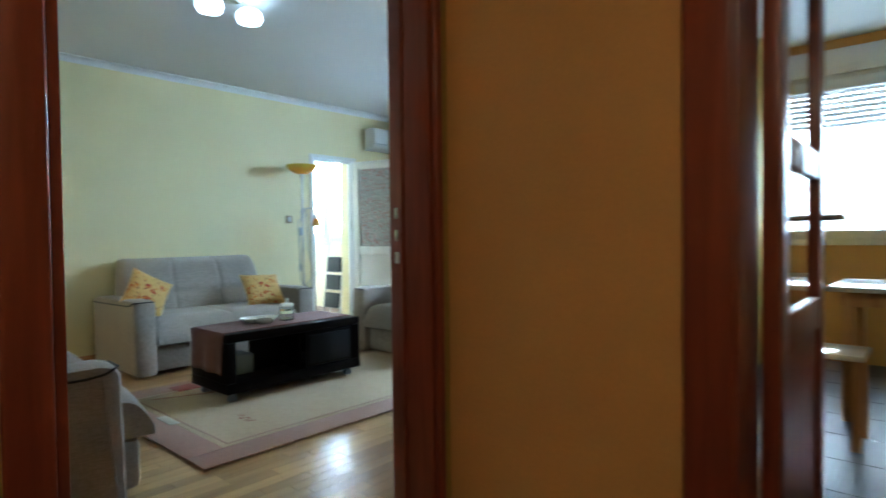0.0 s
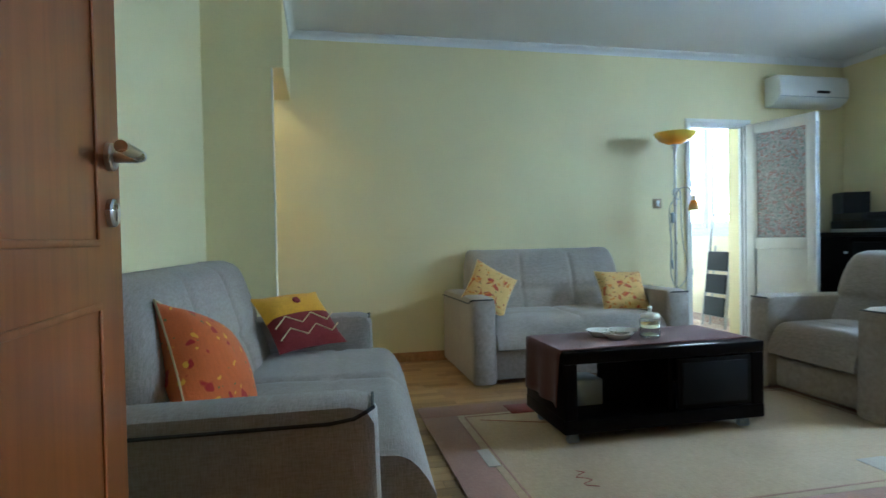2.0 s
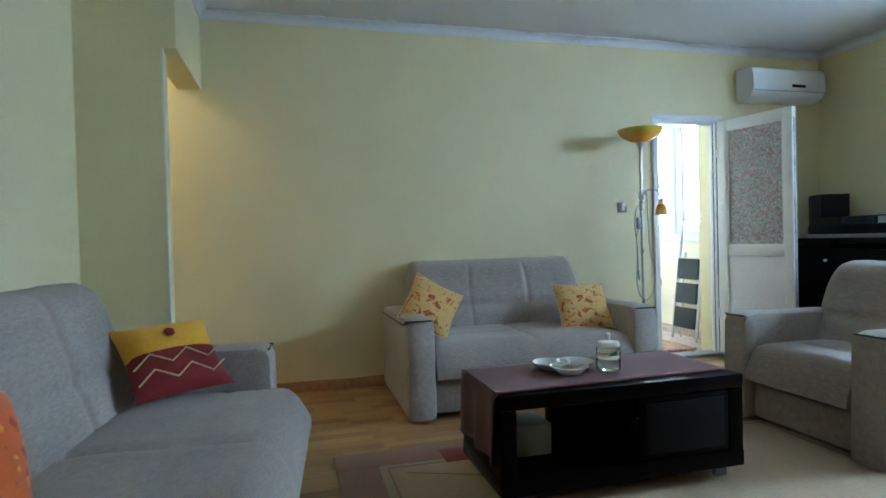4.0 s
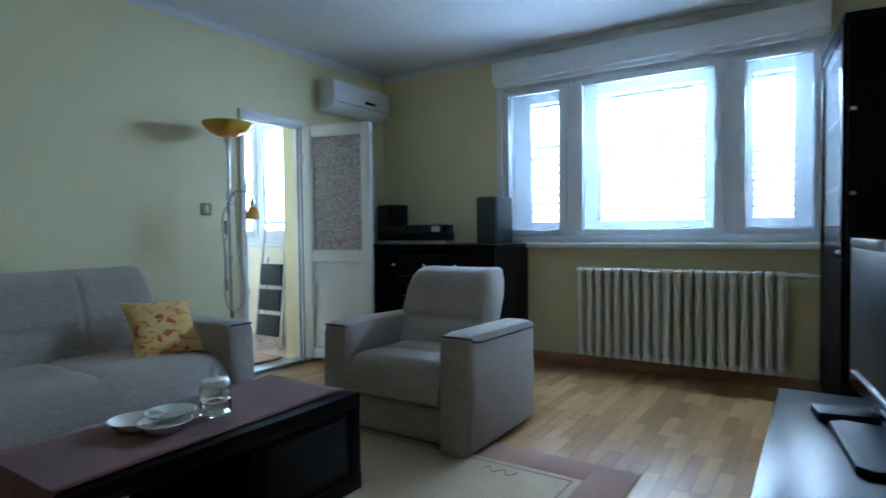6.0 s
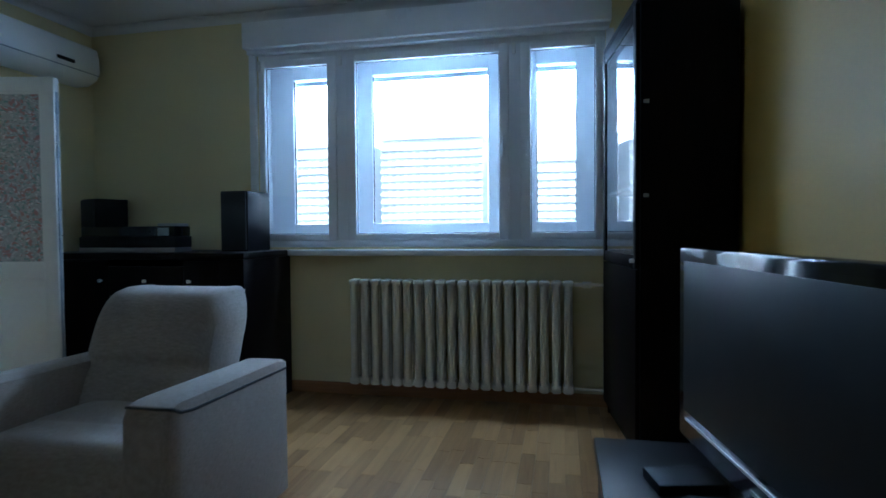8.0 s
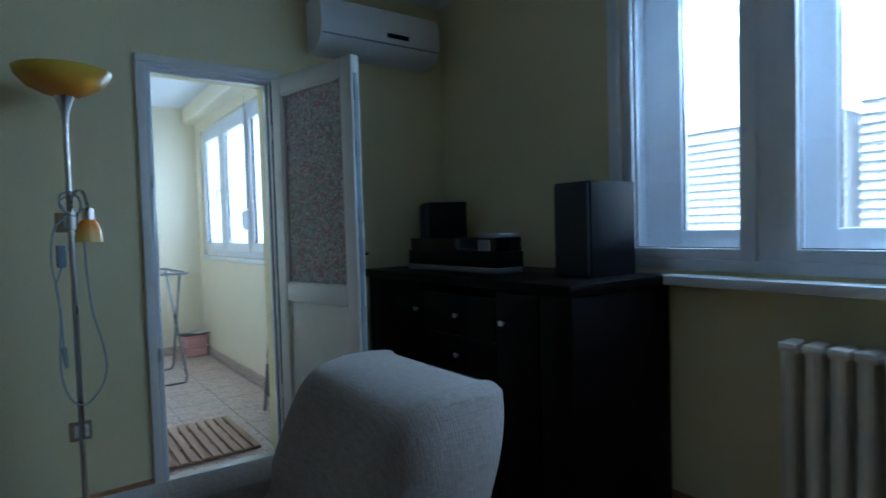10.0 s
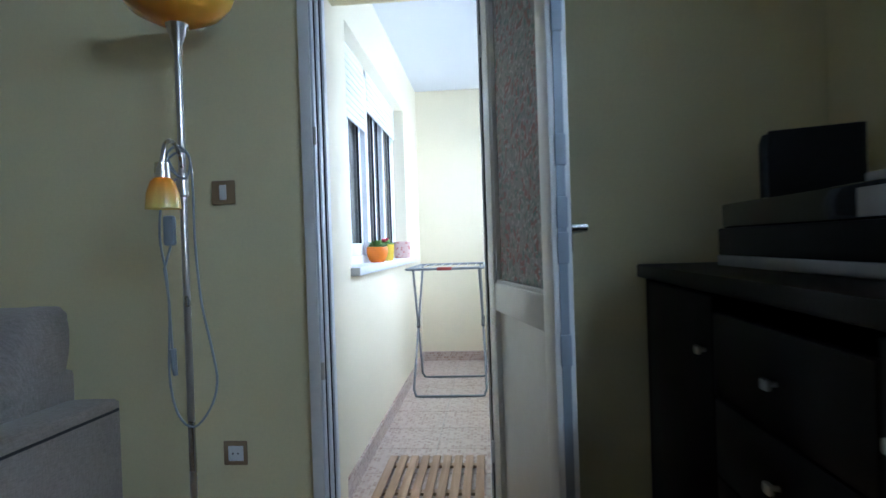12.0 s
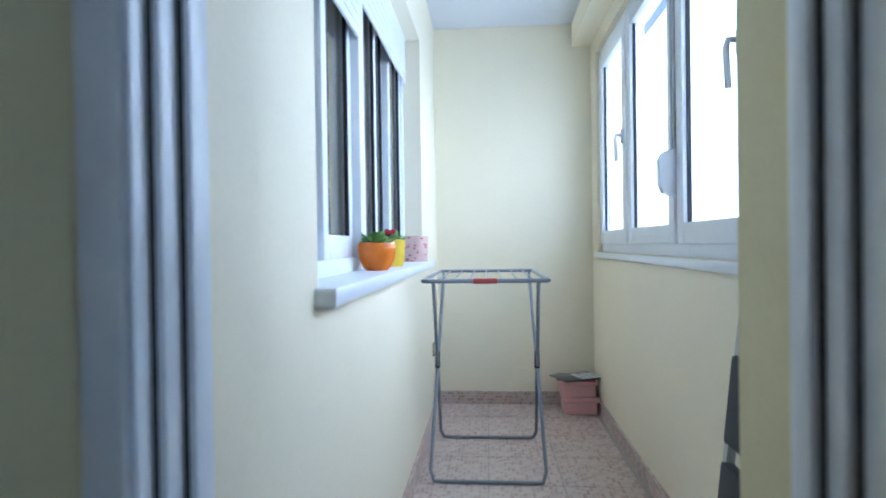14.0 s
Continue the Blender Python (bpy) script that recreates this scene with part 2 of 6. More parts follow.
CHROME = material("brushed_steel", (0.58, 0.57, 0.55), 0.28, metal=1.0, vary=0.04, fine=200, bump=0.02)
GREYTUBE = material("grey_enamelled_tube", (0.24, 0.26, 0.29), 0.35, metal=0.3, vary=0.05)
PLASTIC_W = material("white_plastic", (0.74, 0.75, 0.74), 0.4, vary=0.02, bump=0.0)
PLASTIC_G = material("grey_plastic", (0.30, 0.34, 0.38), 0.45, vary=0.03, bump=0.0)
BLACK = material("black_plastic", (0.007, 0.007, 0.009), 0.5, vary=0.1, spec=0.2)
BLACK_GLOSS = material("gloss_black_plastic", (0.006, 0.006, 0.008), 0.08, vary=0.1, bump=0.0)
SCREEN = material("tv_screen", (0.012, 0.013, 0.013), 0.42, vary=0.05, bump=0.0, spec=0.25)
SILVER = material("silver_plastic", (0.45, 0.45, 0.47), 0.35, metal=0.6, vary=0.03)


def graded_glass(name, low, high, rough=0.25):
    """Frosted glass whose tint runs from its lower to its upper edge."""
    m = bpy.data.materials.new(name)
    m.use_nodes = True
    n, l = m.node_tree.nodes, m.node_tree.links
    b = n["Principled BSDF"]
    tc, sep, ramp = n.new("ShaderNodeTexCoord"), n.new("ShaderNodeSeparateXYZ"), n.new("ShaderNodeValToRGB")
    ns = n.new("ShaderNodeTexNoise")
    ns.inputs["Scale"].default_value = 18
    mix = n.new("ShaderNodeMath")
    mix.operation = "MULTIPLY_ADD"
    mix.inputs[1].default_value = 0.18
    l.new(tc.outputs["Generated"], sep.inputs[0])
    l.new(tc.outputs["Object"], ns.inputs["Vector"])
    l.new(ns.outputs[0], mix.inputs[0])
    l.new(sep.outputs["Z"], mix.inputs[2])
    ramp.color_ramp.elements[0].position, ramp.color_ramp.elements[0].color = 0.15, (*low, 1)
    ramp.color_ramp.elements[1].position, ramp.color_ramp.elements[1].color = 1.0, (*high, 1)
    l.new(mix.outputs[0], ramp.inputs[0])
    l.new(ramp.outputs[0], b.inputs["Base Color"])
    b.inputs["Roughness"].default_value = rough
    b.inputs["Subsurface Weight"].default_value = 0.25
    b.inputs["Subsurface Radius"].default_value = (0.02, 0.01, 0.004)
    return m


AMBER_BOWL = graded_glass("amber_bowl_glass", (0.80, 0.32, 0.012), (0.62, 0.46, 0.05))
AMBER_BELL = graded_glass("amber_bell_glass", (0.80, 0.62, 0.17), (0.85, 0.30, 0.01))
OCHRE = material("bronze_plastic", (0.30, 0.21, 0.11), 0.4, vary=0.04)
CERAMIC = material("white_ceramic", (0.80, 0.80, 0.76), 0.15, vary=0.02, bump=0.0)
POT_ORANGE = material("orange_glazed_pot", (0.80, 0.22, 0.015), 0.18, vary=0.06)
POT_YELLOW = material("yellow_glazed_pot", (0.80, 0.58, 0.05), 0.25, vary=0.06)
POT_PINK = floral("pink_patterned_pot", (0.72, 0.52, 0.46), [(0.50, 0.12, 0.12)], 38, 0.3, (0.55, 0.2, 0.2))
LEAF = material("succulent_leaf", (0.12, 0.26, 0.06), 0.5, vary=0.2, tint=(0.22, 0.36, 0.08))
FLOWER = material("red_flower", (0.50, 0.02, 0.05), 0.5, vary=0.2)
PINKBOX = material("pink_plastic_box", (0.75, 0.42, 0.42), 0.4, vary=0.05)
PAPER_DARK = material("dark_magazine_cover", (0.06, 0.06, 0.06), 0.3, vary=0.2)
PAPER_WHITE = material("white_print", (0.75, 0.75, 0.75), 0.4, vary=0.03)
PAPER_RED = material("red_print", (0.35, 0.05, 0.04), 0.4, vary=0.1)
MAT_WOOD = wood("pale_slat_wood", (0.36, 0.22, 0.12), (0.55, 0.38, 0.24), 0.6, "x")
TILE = mosaic("mosaic_print_tile", (0.62, 0.51, 0.44), (0.33, 0.185, 0.125), (0.60, 0.52, 0.47), 0.024, 0.019)
TILE_END = mosaic("mosaic_print_end_skirting", (0.56, 0.44, 0.37), (0.28, 0.15, 0.10), (0.60, 0.52, 0.47), 0.022, 0.020, "yz")
TILE_SIDE = mosaic("mosaic_print_side_skirting", (0.58, 0.46, 0.39), (0.30, 0.16, 0.11), (0.60, 0.52, 0.47), 0.022, 0.020, "xz")
GROUT = material("tile_grout", (0.45, 0.40, 0.36), 0.8, vary=0.06)
TILE_DARK = material("dark_kitchen_tile", (0.035, 0.03, 0.03), 0.38, vary=0.2, scale=2)
ALU = material("aluminium", (0.50, 0.51, 0.52), 0.35, metal=0.9, vary=0.04)
STEP = material("black_rubber_tread", (0.03, 0.035, 0.04), 0.7, vary=0.1)
RAD = material("cream_radiator_enamel", (0.68, 0.66, 0.58), 0.4, vary=0.03)
GLASS = glass("clear_glass")
JAR_GLASS = glass("jar_glass", (0.95, 1.0, 1.0))
CURTAIN = floral("patterned_door_glass_film", (0.48, 0.47, 0.45), [(0.42, 0.24, 0.22), (0.26, 0.34, 0.31), (0.68, 0.66, 0.64)], 30, 0.44, (0.22, 0.23, 0.22))
LAMP_ON = emitter("lit_opal_glass", (0.92, 0.97, 1.0), 0.45)
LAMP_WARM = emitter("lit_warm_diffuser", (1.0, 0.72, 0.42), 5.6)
# Distance haze is mixed into both facade colours: pale, bluish, little contrast.
FACADE = material("pale_hazy_facade_render", (0.60, 0.63, 0.66), 0.8, vary=0.06, scale=0.1, fine=2)
FACADE_HAZY_WINDOW = material("hazy_facade_window_glass", (0.44, 0.51, 0.56), 0.5, vary=0.2, scale=0.2)
GROUND = material("grass_and_asphalt_ground", (0.12, 0.13, 0.09), 0.9, vary=0.2, scale=0.05, fine=2)
KITCHEN_WOOD = wood("honey_pine", (0.45, 0.22, 0.07), (0.62, 0.35, 0.13), 0.45, "z")
CLOUD = emitter("bright_overcast_sky", (0.93, 0.97, 1.0), 0.85)


# ---- building helpers ----
def bx(bm, x0, x1, y0, y1, z0, z1, bevel=0.0, seg=2):
    """A box, with rounded edges where bevel is given."""
    vs = [bm.verts.new((x, y, z)) for z in (z0, z1) for y in (y0, y1) for x in (x0, x1)]
    quads = ((0, 2, 3, 1), (4, 5, 7, 6), (0, 1, 5, 4), (2, 6, 7, 3), (0, 4, 6, 2), (1, 3, 7, 5))
    fs = [bm.faces.new([vs[i] for i in q]) for q in quads]
    if bevel:
        es = list({e for f in fs for e in f.edges})
        bmesh.ops.bevel(bm, geom=es, offset=bevel, segments=seg, profile=0.5, affect="EDGES")
    return bm


def box(x0, x1, y0, y1, z0, z1, bevel=0.0, seg=2):
    return bx(bmesh.new(), x0, x1, y0, y1, z0, z1, bevel, seg)


def tube(bm, pts, r, seg=8, r_end=None, caps=True):
    """A round bar that follows the points."""
    pts = [Vector(p) for p in pts]
    rings, up = [], None
    for i, p in enumerate(pts):
        d = (pts[min(i + 1, len(pts) - 1)] - pts[max(i - 1, 0)]).normalized()
        if up is None:
            up = d.orthogonal().normalized()
        up = (up - d * up.dot(d))
        up = up.normalized() if up.length > 1e-5 else d.orthogonal().normalized()
        side = d.cross(up)
        rad = r if r_end is None else r + (r_end - r) * i / (len(pts) - 1)
        rings.append([bm.verts.new(p + rad * (math.cos(a) * up + math.sin(a) * side)) for a in [k * 2 * math.pi / seg for k in range(seg)]])
    for a, b in zip(rings, rings[1:]):
        for k in range(seg):
            bm.faces.new((a[k], a[(k + 1) % seg], b[(k + 1) % seg], b[k]))
    if caps:
        bm.faces.new(list(reversed(rings[0])))
        bm.faces.new(rings[-1])
    return bm


def smooth(pts, n=6):
    """A flowing line through the points."""
    q = [Vector(p) for p in pts]
    q = [q[0]] + q + [q[-1]]
    out = []
    for a, b, c, d in zip(q, q[1:], q[2:], q[3:]):
        for k in range(n):
            t = k / n
            out.append(0.5 * (2 * b + (c - a) * t + (2 * a - 5 * b + 4 * c - d) * t * t + (3 * b - a - 3 * c + d) * t ** 3))
    return [tuple(v) for v in out] + [tuple(q[-1])]


def lathe(bm, profile, seg=28, cx=0.0, cy=0.0):
    """A turned shape from (radius, height) pairs."""
    rings = []
    for r, z in profile:
        rings.append([bm.verts.new((cx + r * math.cos(k * 2 * math.pi / seg), cy + r * math.sin(k * 2 * math.pi / seg), z)) for k in range(seg)])
    for a, b in zip(rings, rings[1:]):
        for k in range(seg):
            bm.faces.new((a[k], a[(k + 1) % seg], b[(k + 1) % seg], b[k]))
    bm.faces.new(list(reversed(rings[0])))
    bm.faces.new(rings[-1])
    return bm


def arc(cx, cy, r, a0, a1, n=8):
    return [(cx + r * math.cos(radians(a0 + (a1 - a0) * i / n)), cy + r * math.sin(radians(a0 + (a1 - a0) * i / n))) for i in range(n + 1)]


def extrude(bm, outline, axis, a, b, bevel=0.0):
    """A prism: a closed outline in the plane across axis, drawn out from a to b. Outline order: y,z for x; x,z for y; x,y for z."""
    def at(p, v):
        return {"x": (v, p[0], p[1]), "y": (p[0], v, p[1]), "z": (p[0], p[1], v)}[axis]
    lo, hi = [bm.verts.new(at(p, a)) for p in outline], [bm.verts.new(at(p, b)) for p in outline]
    n = len(outline)
    caps = [bm.faces.new(lo), bm.faces.new(hi)]
    for i in range(n):
        bm.faces.new((lo[i], lo[(i + 1) % n], hi[(i + 1) % n], hi[i]))
    if bevel:
        bmesh.ops.recalc_face_normals(bm, faces=bm.faces)
        bmesh.ops.bevel(bm, geom=list({e for f in caps for e in f.edges}), offset=bevel, segments=2, profile=0.5, affect="EDGES")
    return bm


def pillow(bm, w, h, t, n=14, pinch=0.08):
    """A stuffed square cushion with drawn-out corners, lying in the x-z plane."""
    def pt(i, j, s):
        u, v = 2 * i / n - 1, 2 * j / n - 1
        k = 1 - pinch * (1 - abs(u) ** 2) * abs(v) ** 2 - pinch * (1 - abs(v) ** 2) * abs(u) ** 2
        d = (max(0, 1 - u * u) * max(0, 1 - v * v)) ** 0.42
        d += 0.03 * noise.noise((u * 3 + 7 * s, v * 3, t * 20)) * d
        return (u * w / 2 * k, s * d * t / 2, v * h / 2 * k)
    grid = {s: [[bm.verts.new(pt(i, j, s)) for j in range(n + 1)] for i in range(n + 1)] for s in (-1, 1)}
    for s in (-1, 1):
        for i in range(n):
            for j in range(n):
                q = (grid[s][i][j], grid[s][i + 1][j], grid[s][i + 1][j + 1], grid[s][i][j + 1])
                bm.faces.new(q if s < 0 else tuple(reversed(q)))
    bmesh.ops.remove_doubles(bm, verts=bm.verts, dist=0.0005)
    return bm


def finish(bm, name, mat, smooth=35):
    bmesh.ops.recalc_face_normals(bm, faces=bm.faces)
    me = bpy.data.meshes.new(name)
    bm.to_mesh(me)
    bm.free()
    for mm in mat if isinstance(mat, (list, tuple)) else (mat,):
        me.materials.append(mm)
    if smooth:
        me.polygons.foreach_set("use_smooth", [True] * len(me.polygons))
        me.set_sharp_from_angle(angle=radians(smooth))
    return me


def part(name, bm, mat, parent, label="", m=None):
    ob = new(name, finish(bm, name, mat))
    ob.parent = parent
    if m is not None:
        ob.matrix_basis = m
    return tagged(ob, label)


def solid(name, bm, mat, label, category="", kind="", m=None, group=""):
    ob = new(name, finish(bm, name, mat))
    if m is not None:
        ob.matrix_basis = m
    return tagged(ob, label, category, group, kind)


def thing(name, m, label, category, group="", kind=""):
    ob = new(name)
    ob.empty_display_size = 0.1
    ob.matrix_basis = m
    return tagged(ob, label, category, group, kind)


def wall_x(name, x0, x1, y0, y1, z1, holes, mat, label):
    """A wall along y between x0 and x1, with rectangular holes (ya, yb, za, zb)."""
    bm = bmesh.new()
    y = y0
    for ya, yb, za, zb in sorted(holes):
        if ya > y:
            bx(bm, x0, x1, y, ya, 0, z1)
        if za > 0:
            bx(bm, x0, x1, ya, yb, 0, za)
        if zb < z1:
            bx(bm, x0, x1, ya, yb, zb, z1)
        y = yb
    if y1 > y:
        bx(bm, x0, x1, y, y1, 0, z1)
    return solid(name, bm, mat, label, "wall", "structure")


def wall_y(name, y0, y1, x0, x1, z1, holes, mat, label):
    bm = bmesh.new()
    x = x0
    for xa, xb, za, zb in sorted(holes):
        if xa > x:
            bx(bm, x, xa, y0, y1, 0, z1)
        if za > 0:
            bx(bm, xa, xb, y0, y1, 0, za)
        if zb < z1:
            bx(bm, xa, xb, y0, y1, zb, z1)
        x = xb
    if x1 > x:
        bx(bm, x, x1, y0, y1, 0, z1)
    return solid(name, bm, mat, label, "wall", "structure")


# ---- plan ----
XW, XE, YS, YN, CEIL = -5.30, -1.07, 0.05, 5.70, 2.62
BX0, BX1, BY0, BY1, BCEIL = -8.62, -5.55, 3.97, 4.99, 2.48
DOOR = (4.016, 4.618, 0.0, 2.0)      # balcony door opening in the west wall
LDOOR = (0.375, 1.32, 0.0, 2.03)      # living room door opening in the east wall
LWIN = (-3.955, -1.62, 1.00, 2.37)    # living room window
BWIN = (-8.46, -5.86, 1.00, 2.24)    # balcony window

# ---- shell ----
wall_x("wall_west", XW - 0.25, XW, 0.535, YN, CEIL, [DOOR], WALL, "pale yellow plastered wall with balcony doorway")
wall_y("wall_north", YN, YN + 0.3, XW - 0.25, XE + 0.15, CEIL, [LWIN], WALL, "pale yellow plastered wall with a wide window")
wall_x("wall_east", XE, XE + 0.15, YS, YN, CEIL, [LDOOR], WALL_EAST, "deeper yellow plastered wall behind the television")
wall_y("wall_south", YS - 0.15, YS, -4.45, XE + 0.15, CEIL, [], WALL, "pale yellow plastered wall behind the sofa bed")
bm = box(-4.60, -4.45, YS - 0.15, 0.46, 0, CEIL)
bx(bm, XW, -4.447, 0.385, 0.535, 2.09, CEIL - 0.001)
solid("wall_return", bm, WALL, "yellow wall return with a lintel over the passage", "wall", "structure")
bm = box(XW - 0.25, XW, -1.6, 0.535, 0, CEIL)
bx(bm, XW, -4.45, -1.75, -1.6, 0, CEIL)
bx(bm, -4.60, -4.45, -1.6, YS - 0.15, 0, CEIL)
solid("wall_passage", bm, WALL, "yellow walls of the warmly lit passage beyond the lintel", "wall", "structure")
solid("ceiling_living", box(XW - 0.25, XE + 0.15, -1.75, YN + 0.3, CEIL, CEIL + 0.12), WHITE_CEIL, "flat white painted ceiling", "ceiling", "structure")
solid("trim_jamb", box(-4.475, -4.447, 0.46, 0.472, 0, 2.089, 0.004), PAINTED, "white corner strip beside the passage", "trim", "structure")


def cornice(name, p, q, inward):
    """A concave plaster moulding under the ceiling from p to q."""
    d = 0.055
    prof = [(0, 0), (0, -d), (0.008, -d)] + [(d * 0.95 - 0.047 * math.cos(radians(a)), -d * 0.95 + 0.047 * math.sin(radians(a))) for a in range(0, 91, 15)] + [(d, -0.008), (d, 0)]
    p, q, n = Vector((*p, CEIL - 0.001)), Vector((*q, CEIL - 0.001)), Vector((*inward, 0))
    bm = bmesh.new()
    a = [bm.verts.new(p + n * u + Vector((0, 0, v))) for u, v in prof]
    b = [bm.verts.new(q + n * u + Vector((0, 0, v))) for u, v in prof]
    for i in range(len(prof)):
        j = (i + 1) % len(prof)
        bm.faces.new((a[i], a[j], b[j], b[i]))
    bm.faces.new(a), bm.faces.new(b)
    solid(name, bm, WHITE_CEIL, "white plaster cornice under the ceiling", "cornice", "structure")


cornice("trim_cornice_west", (XW + 0.002, 0.535), (XW + 0.002, YN), (1, 0))
cornice("trim_cornice_north", (XW, YN - 0.002), (XE, YN - 0.002), (0, -1))
cornice("trim_cornice_east", (XE - 0.002, YS), (XE - 0.002, YN), (-1, 0))
cornice("trim_cornice_south", (-4.45, YS + 0.002), (XE, YS + 0.002), (0, 1))
cornice("trim_cornice_lintel", (XW, 0.537), (-4.45, 0.537), (0, 1))
cornice("trim_cornice_return", (-4.445, YS), (-4.445, 0.535), (1, 0))


def skirting(name, p, q, inward, h=0.075, t=0.016, mat=None):
    p, q, n = Vector((*p, 0)), Vector((*q, 0)), Vector((*inward, 0))
    prof = [(0, 0.0), (t, 0.0), (t, h * 0.72), (t * 0.55, h), (0, h)]
    bm = bmesh.new()
    a = [bm.verts.new(p + n * u + Vector((0, 0, v))) for u, v in prof]
    b = [bm.verts.new(q + n * u + Vector((0, 0, v))) for u, v in prof]
    for i in range(5):
        j = (i + 1) % 5
        bm.faces.new((a[i], a[j], b[j], b[i]))
    bm.faces.new(a), bm.faces.new(b)
    return solid(name, bm, mat or OAK_BASE, "reddish oak skirting board" if mat is None else "mosaic tile skirting", "skirting board", "structure")


skirting("baseboard_west_a", (XW, -1.5), (XW, 3.99), (1, 0))
skirting("baseboard_west_b", (XW, 4.63), (XW, YN), (1, 0))
skirting("baseboard_north", (XW, YN), (XE, YN), (0, -1))
skirting("baseboard_east", (XE, 1.27), (XE, YN), (-1, 0))
skirting("baseboard_south", (-4.45, YS), (XE, YS), (0, 1))
skirting("baseboard_return", (-4.45, YS), (-4.45, 0.46), (1, 0))

# hall and kitchen shell
HX1, HY0 = 1.3, -1.4
HN = 1.40
KDOOR = (-0.12, 0.70, 0.0, 2.03)
solid("wall_hall_west", box(XE + 0.15, XE + 0.16, HY0, LDOOR[0] - 0.10, 0, CEIL), WALL_HALL, "ochre painted hall wall", "wall", "structure")
wall_y("wall_hall_north", HN, HN + 0.15, XE + 0.16, HX1, CEIL, [KDOOR], WALL_HALL, "ochre painted hall wall with kitchen doorway")
bm = box(HX1, HX1 + 0.1, HY0, YN + 0.3, 0, CEIL)
bx(bm, XE + 0.15, HX1, HY0 - 0.1, HY0, 0, CEIL)
solid("wall_hall_rest", bm, WALL_HALL, "ochre painted hall walls", "wall", "structure")
solid("floor_hall", box(XE + 0.15, HX1, HY0, YN, -0.1, 0.0), TILE_DARK, "dark glossy tiled floor of hall and kitchen", "floor", "structure")
solid("ceiling_hall", box(XE + 0.15, HX1 + 0.1, HY0 - 0.1, YN + 0.3, CEIL, CEIL + 0.12), WHITE_CEIL, "white hall and kitchen ceiling", "ceiling", "structure")
wall_y("wall_kitchen_north", YN, YN + 0.3, XE + 0.15, HX1, CEIL, [(-0.78, 0.62, 0.95, 2.35)], WALL_HALL, "ochre kitchen wall under the window")

# balcony shell
wall_y("wall_balcony_north", BY1, BY1 + 0.2, BX0 - 0.2, BX1, BCEIL, [BWIN], WALL_BALCONY, "cream balcony parapet under the windows")
solid("wall_balcony_end", box(BX0 - 0.2, BX0, BY0 - 0.3, BY1, 0, BCEIL), WALL_BALCONY, "cream end wall of the balcony", "wall", "structure")
wall_y("wall_balcony_south", BY0 - 0.3, BY0, BX0, BX1, BCEIL, [(-7.80, -5.97, 0.97, 2.12)], WALL_BALCONY, "cream balcony wall with a window sill")
solid("ceiling_balcony", box(BX0 - 0.2, BX1, BY0 - 0.3, BY1 + 0.2, BCEIL, BCEIL + 0.15), WHITE_CEIL, "white balcony ceiling", "ceiling", "structure")
solid("wall_balcony_beam", box(BX0, BX1, BY1 - 0.12, BY1, 2.33, BCEIL), WALL_BALCONY, "cream boxed beam over the balcony windows", "beam", "structure")
solid("wall_reveal_left", box(BX1, XW - 0.07, BY0 - 0.3, DOOR[0] + 0.012, 0, DOOR[3]), WALL_BALCONY, "cream plastered door reveal", "wall", "structure")
solid("wall_reveal_right", box(BX1, XW - 0.07, DOOR[1] + 0.003, DOOR[1] + 0.012, 0, DOOR[3]), WALL_BALCONY, "cream plastered door reveal", "wall", "structure")
solid("wall_reveal_back", box(BX1 - 0.006, BX1, DOOR[1] + 0.012, BY1, 0, BCEIL), WALL_BALCONY, "cream plastered wall beside the balcony door", "wall", "structure")
bm = box(BX0, BX0 + 0.012, BY0, BY1, 0.0, 0.085)
solid("baseboard_balcony_end", bm, TILE_END, "mosaic tile skirting", "skirting board", "structure")
solid("baseboard_balcony_north", box(BX0 + 0.012, BX1, BY1 - 0.012, BY1, 0, 0.085), TILE_SIDE, "mosaic tile skirting", "skirting board", "structure")
solid("baseboard_balcony_south", box(BX0 + 0.012, BX1, BY0, BY0 + 0.012, 0, 0.085), TILE_SIDE, "mosaic tile skirting", "skirting board", "structure")
# dim room behind the balcony's inner window
bm = box(-8.2, -5.7, BY0 - 1.7, BY0 - 1.6, 0, 2.6)
bx(bm, -8.3, -8.2, BY0 - 1.7, BY0 - 0.3, 0, 2.6)
bx(bm, -5.7, -5.6, BY0 - 1.7, BY0 - 0.3, 0, 2.6)
bx(bm, -8.2, -5.7, BY0 - 1.6, BY0 - 0.3, 2.6, 2.7)
bx(bm, -8.2, -5.7, BY0 - 1.6, BY0 - 0.3, -0.1, 0)
solid("wall_side_room", bm, WALL, "plain walls of the room behind the inner window", "wall", "structure")


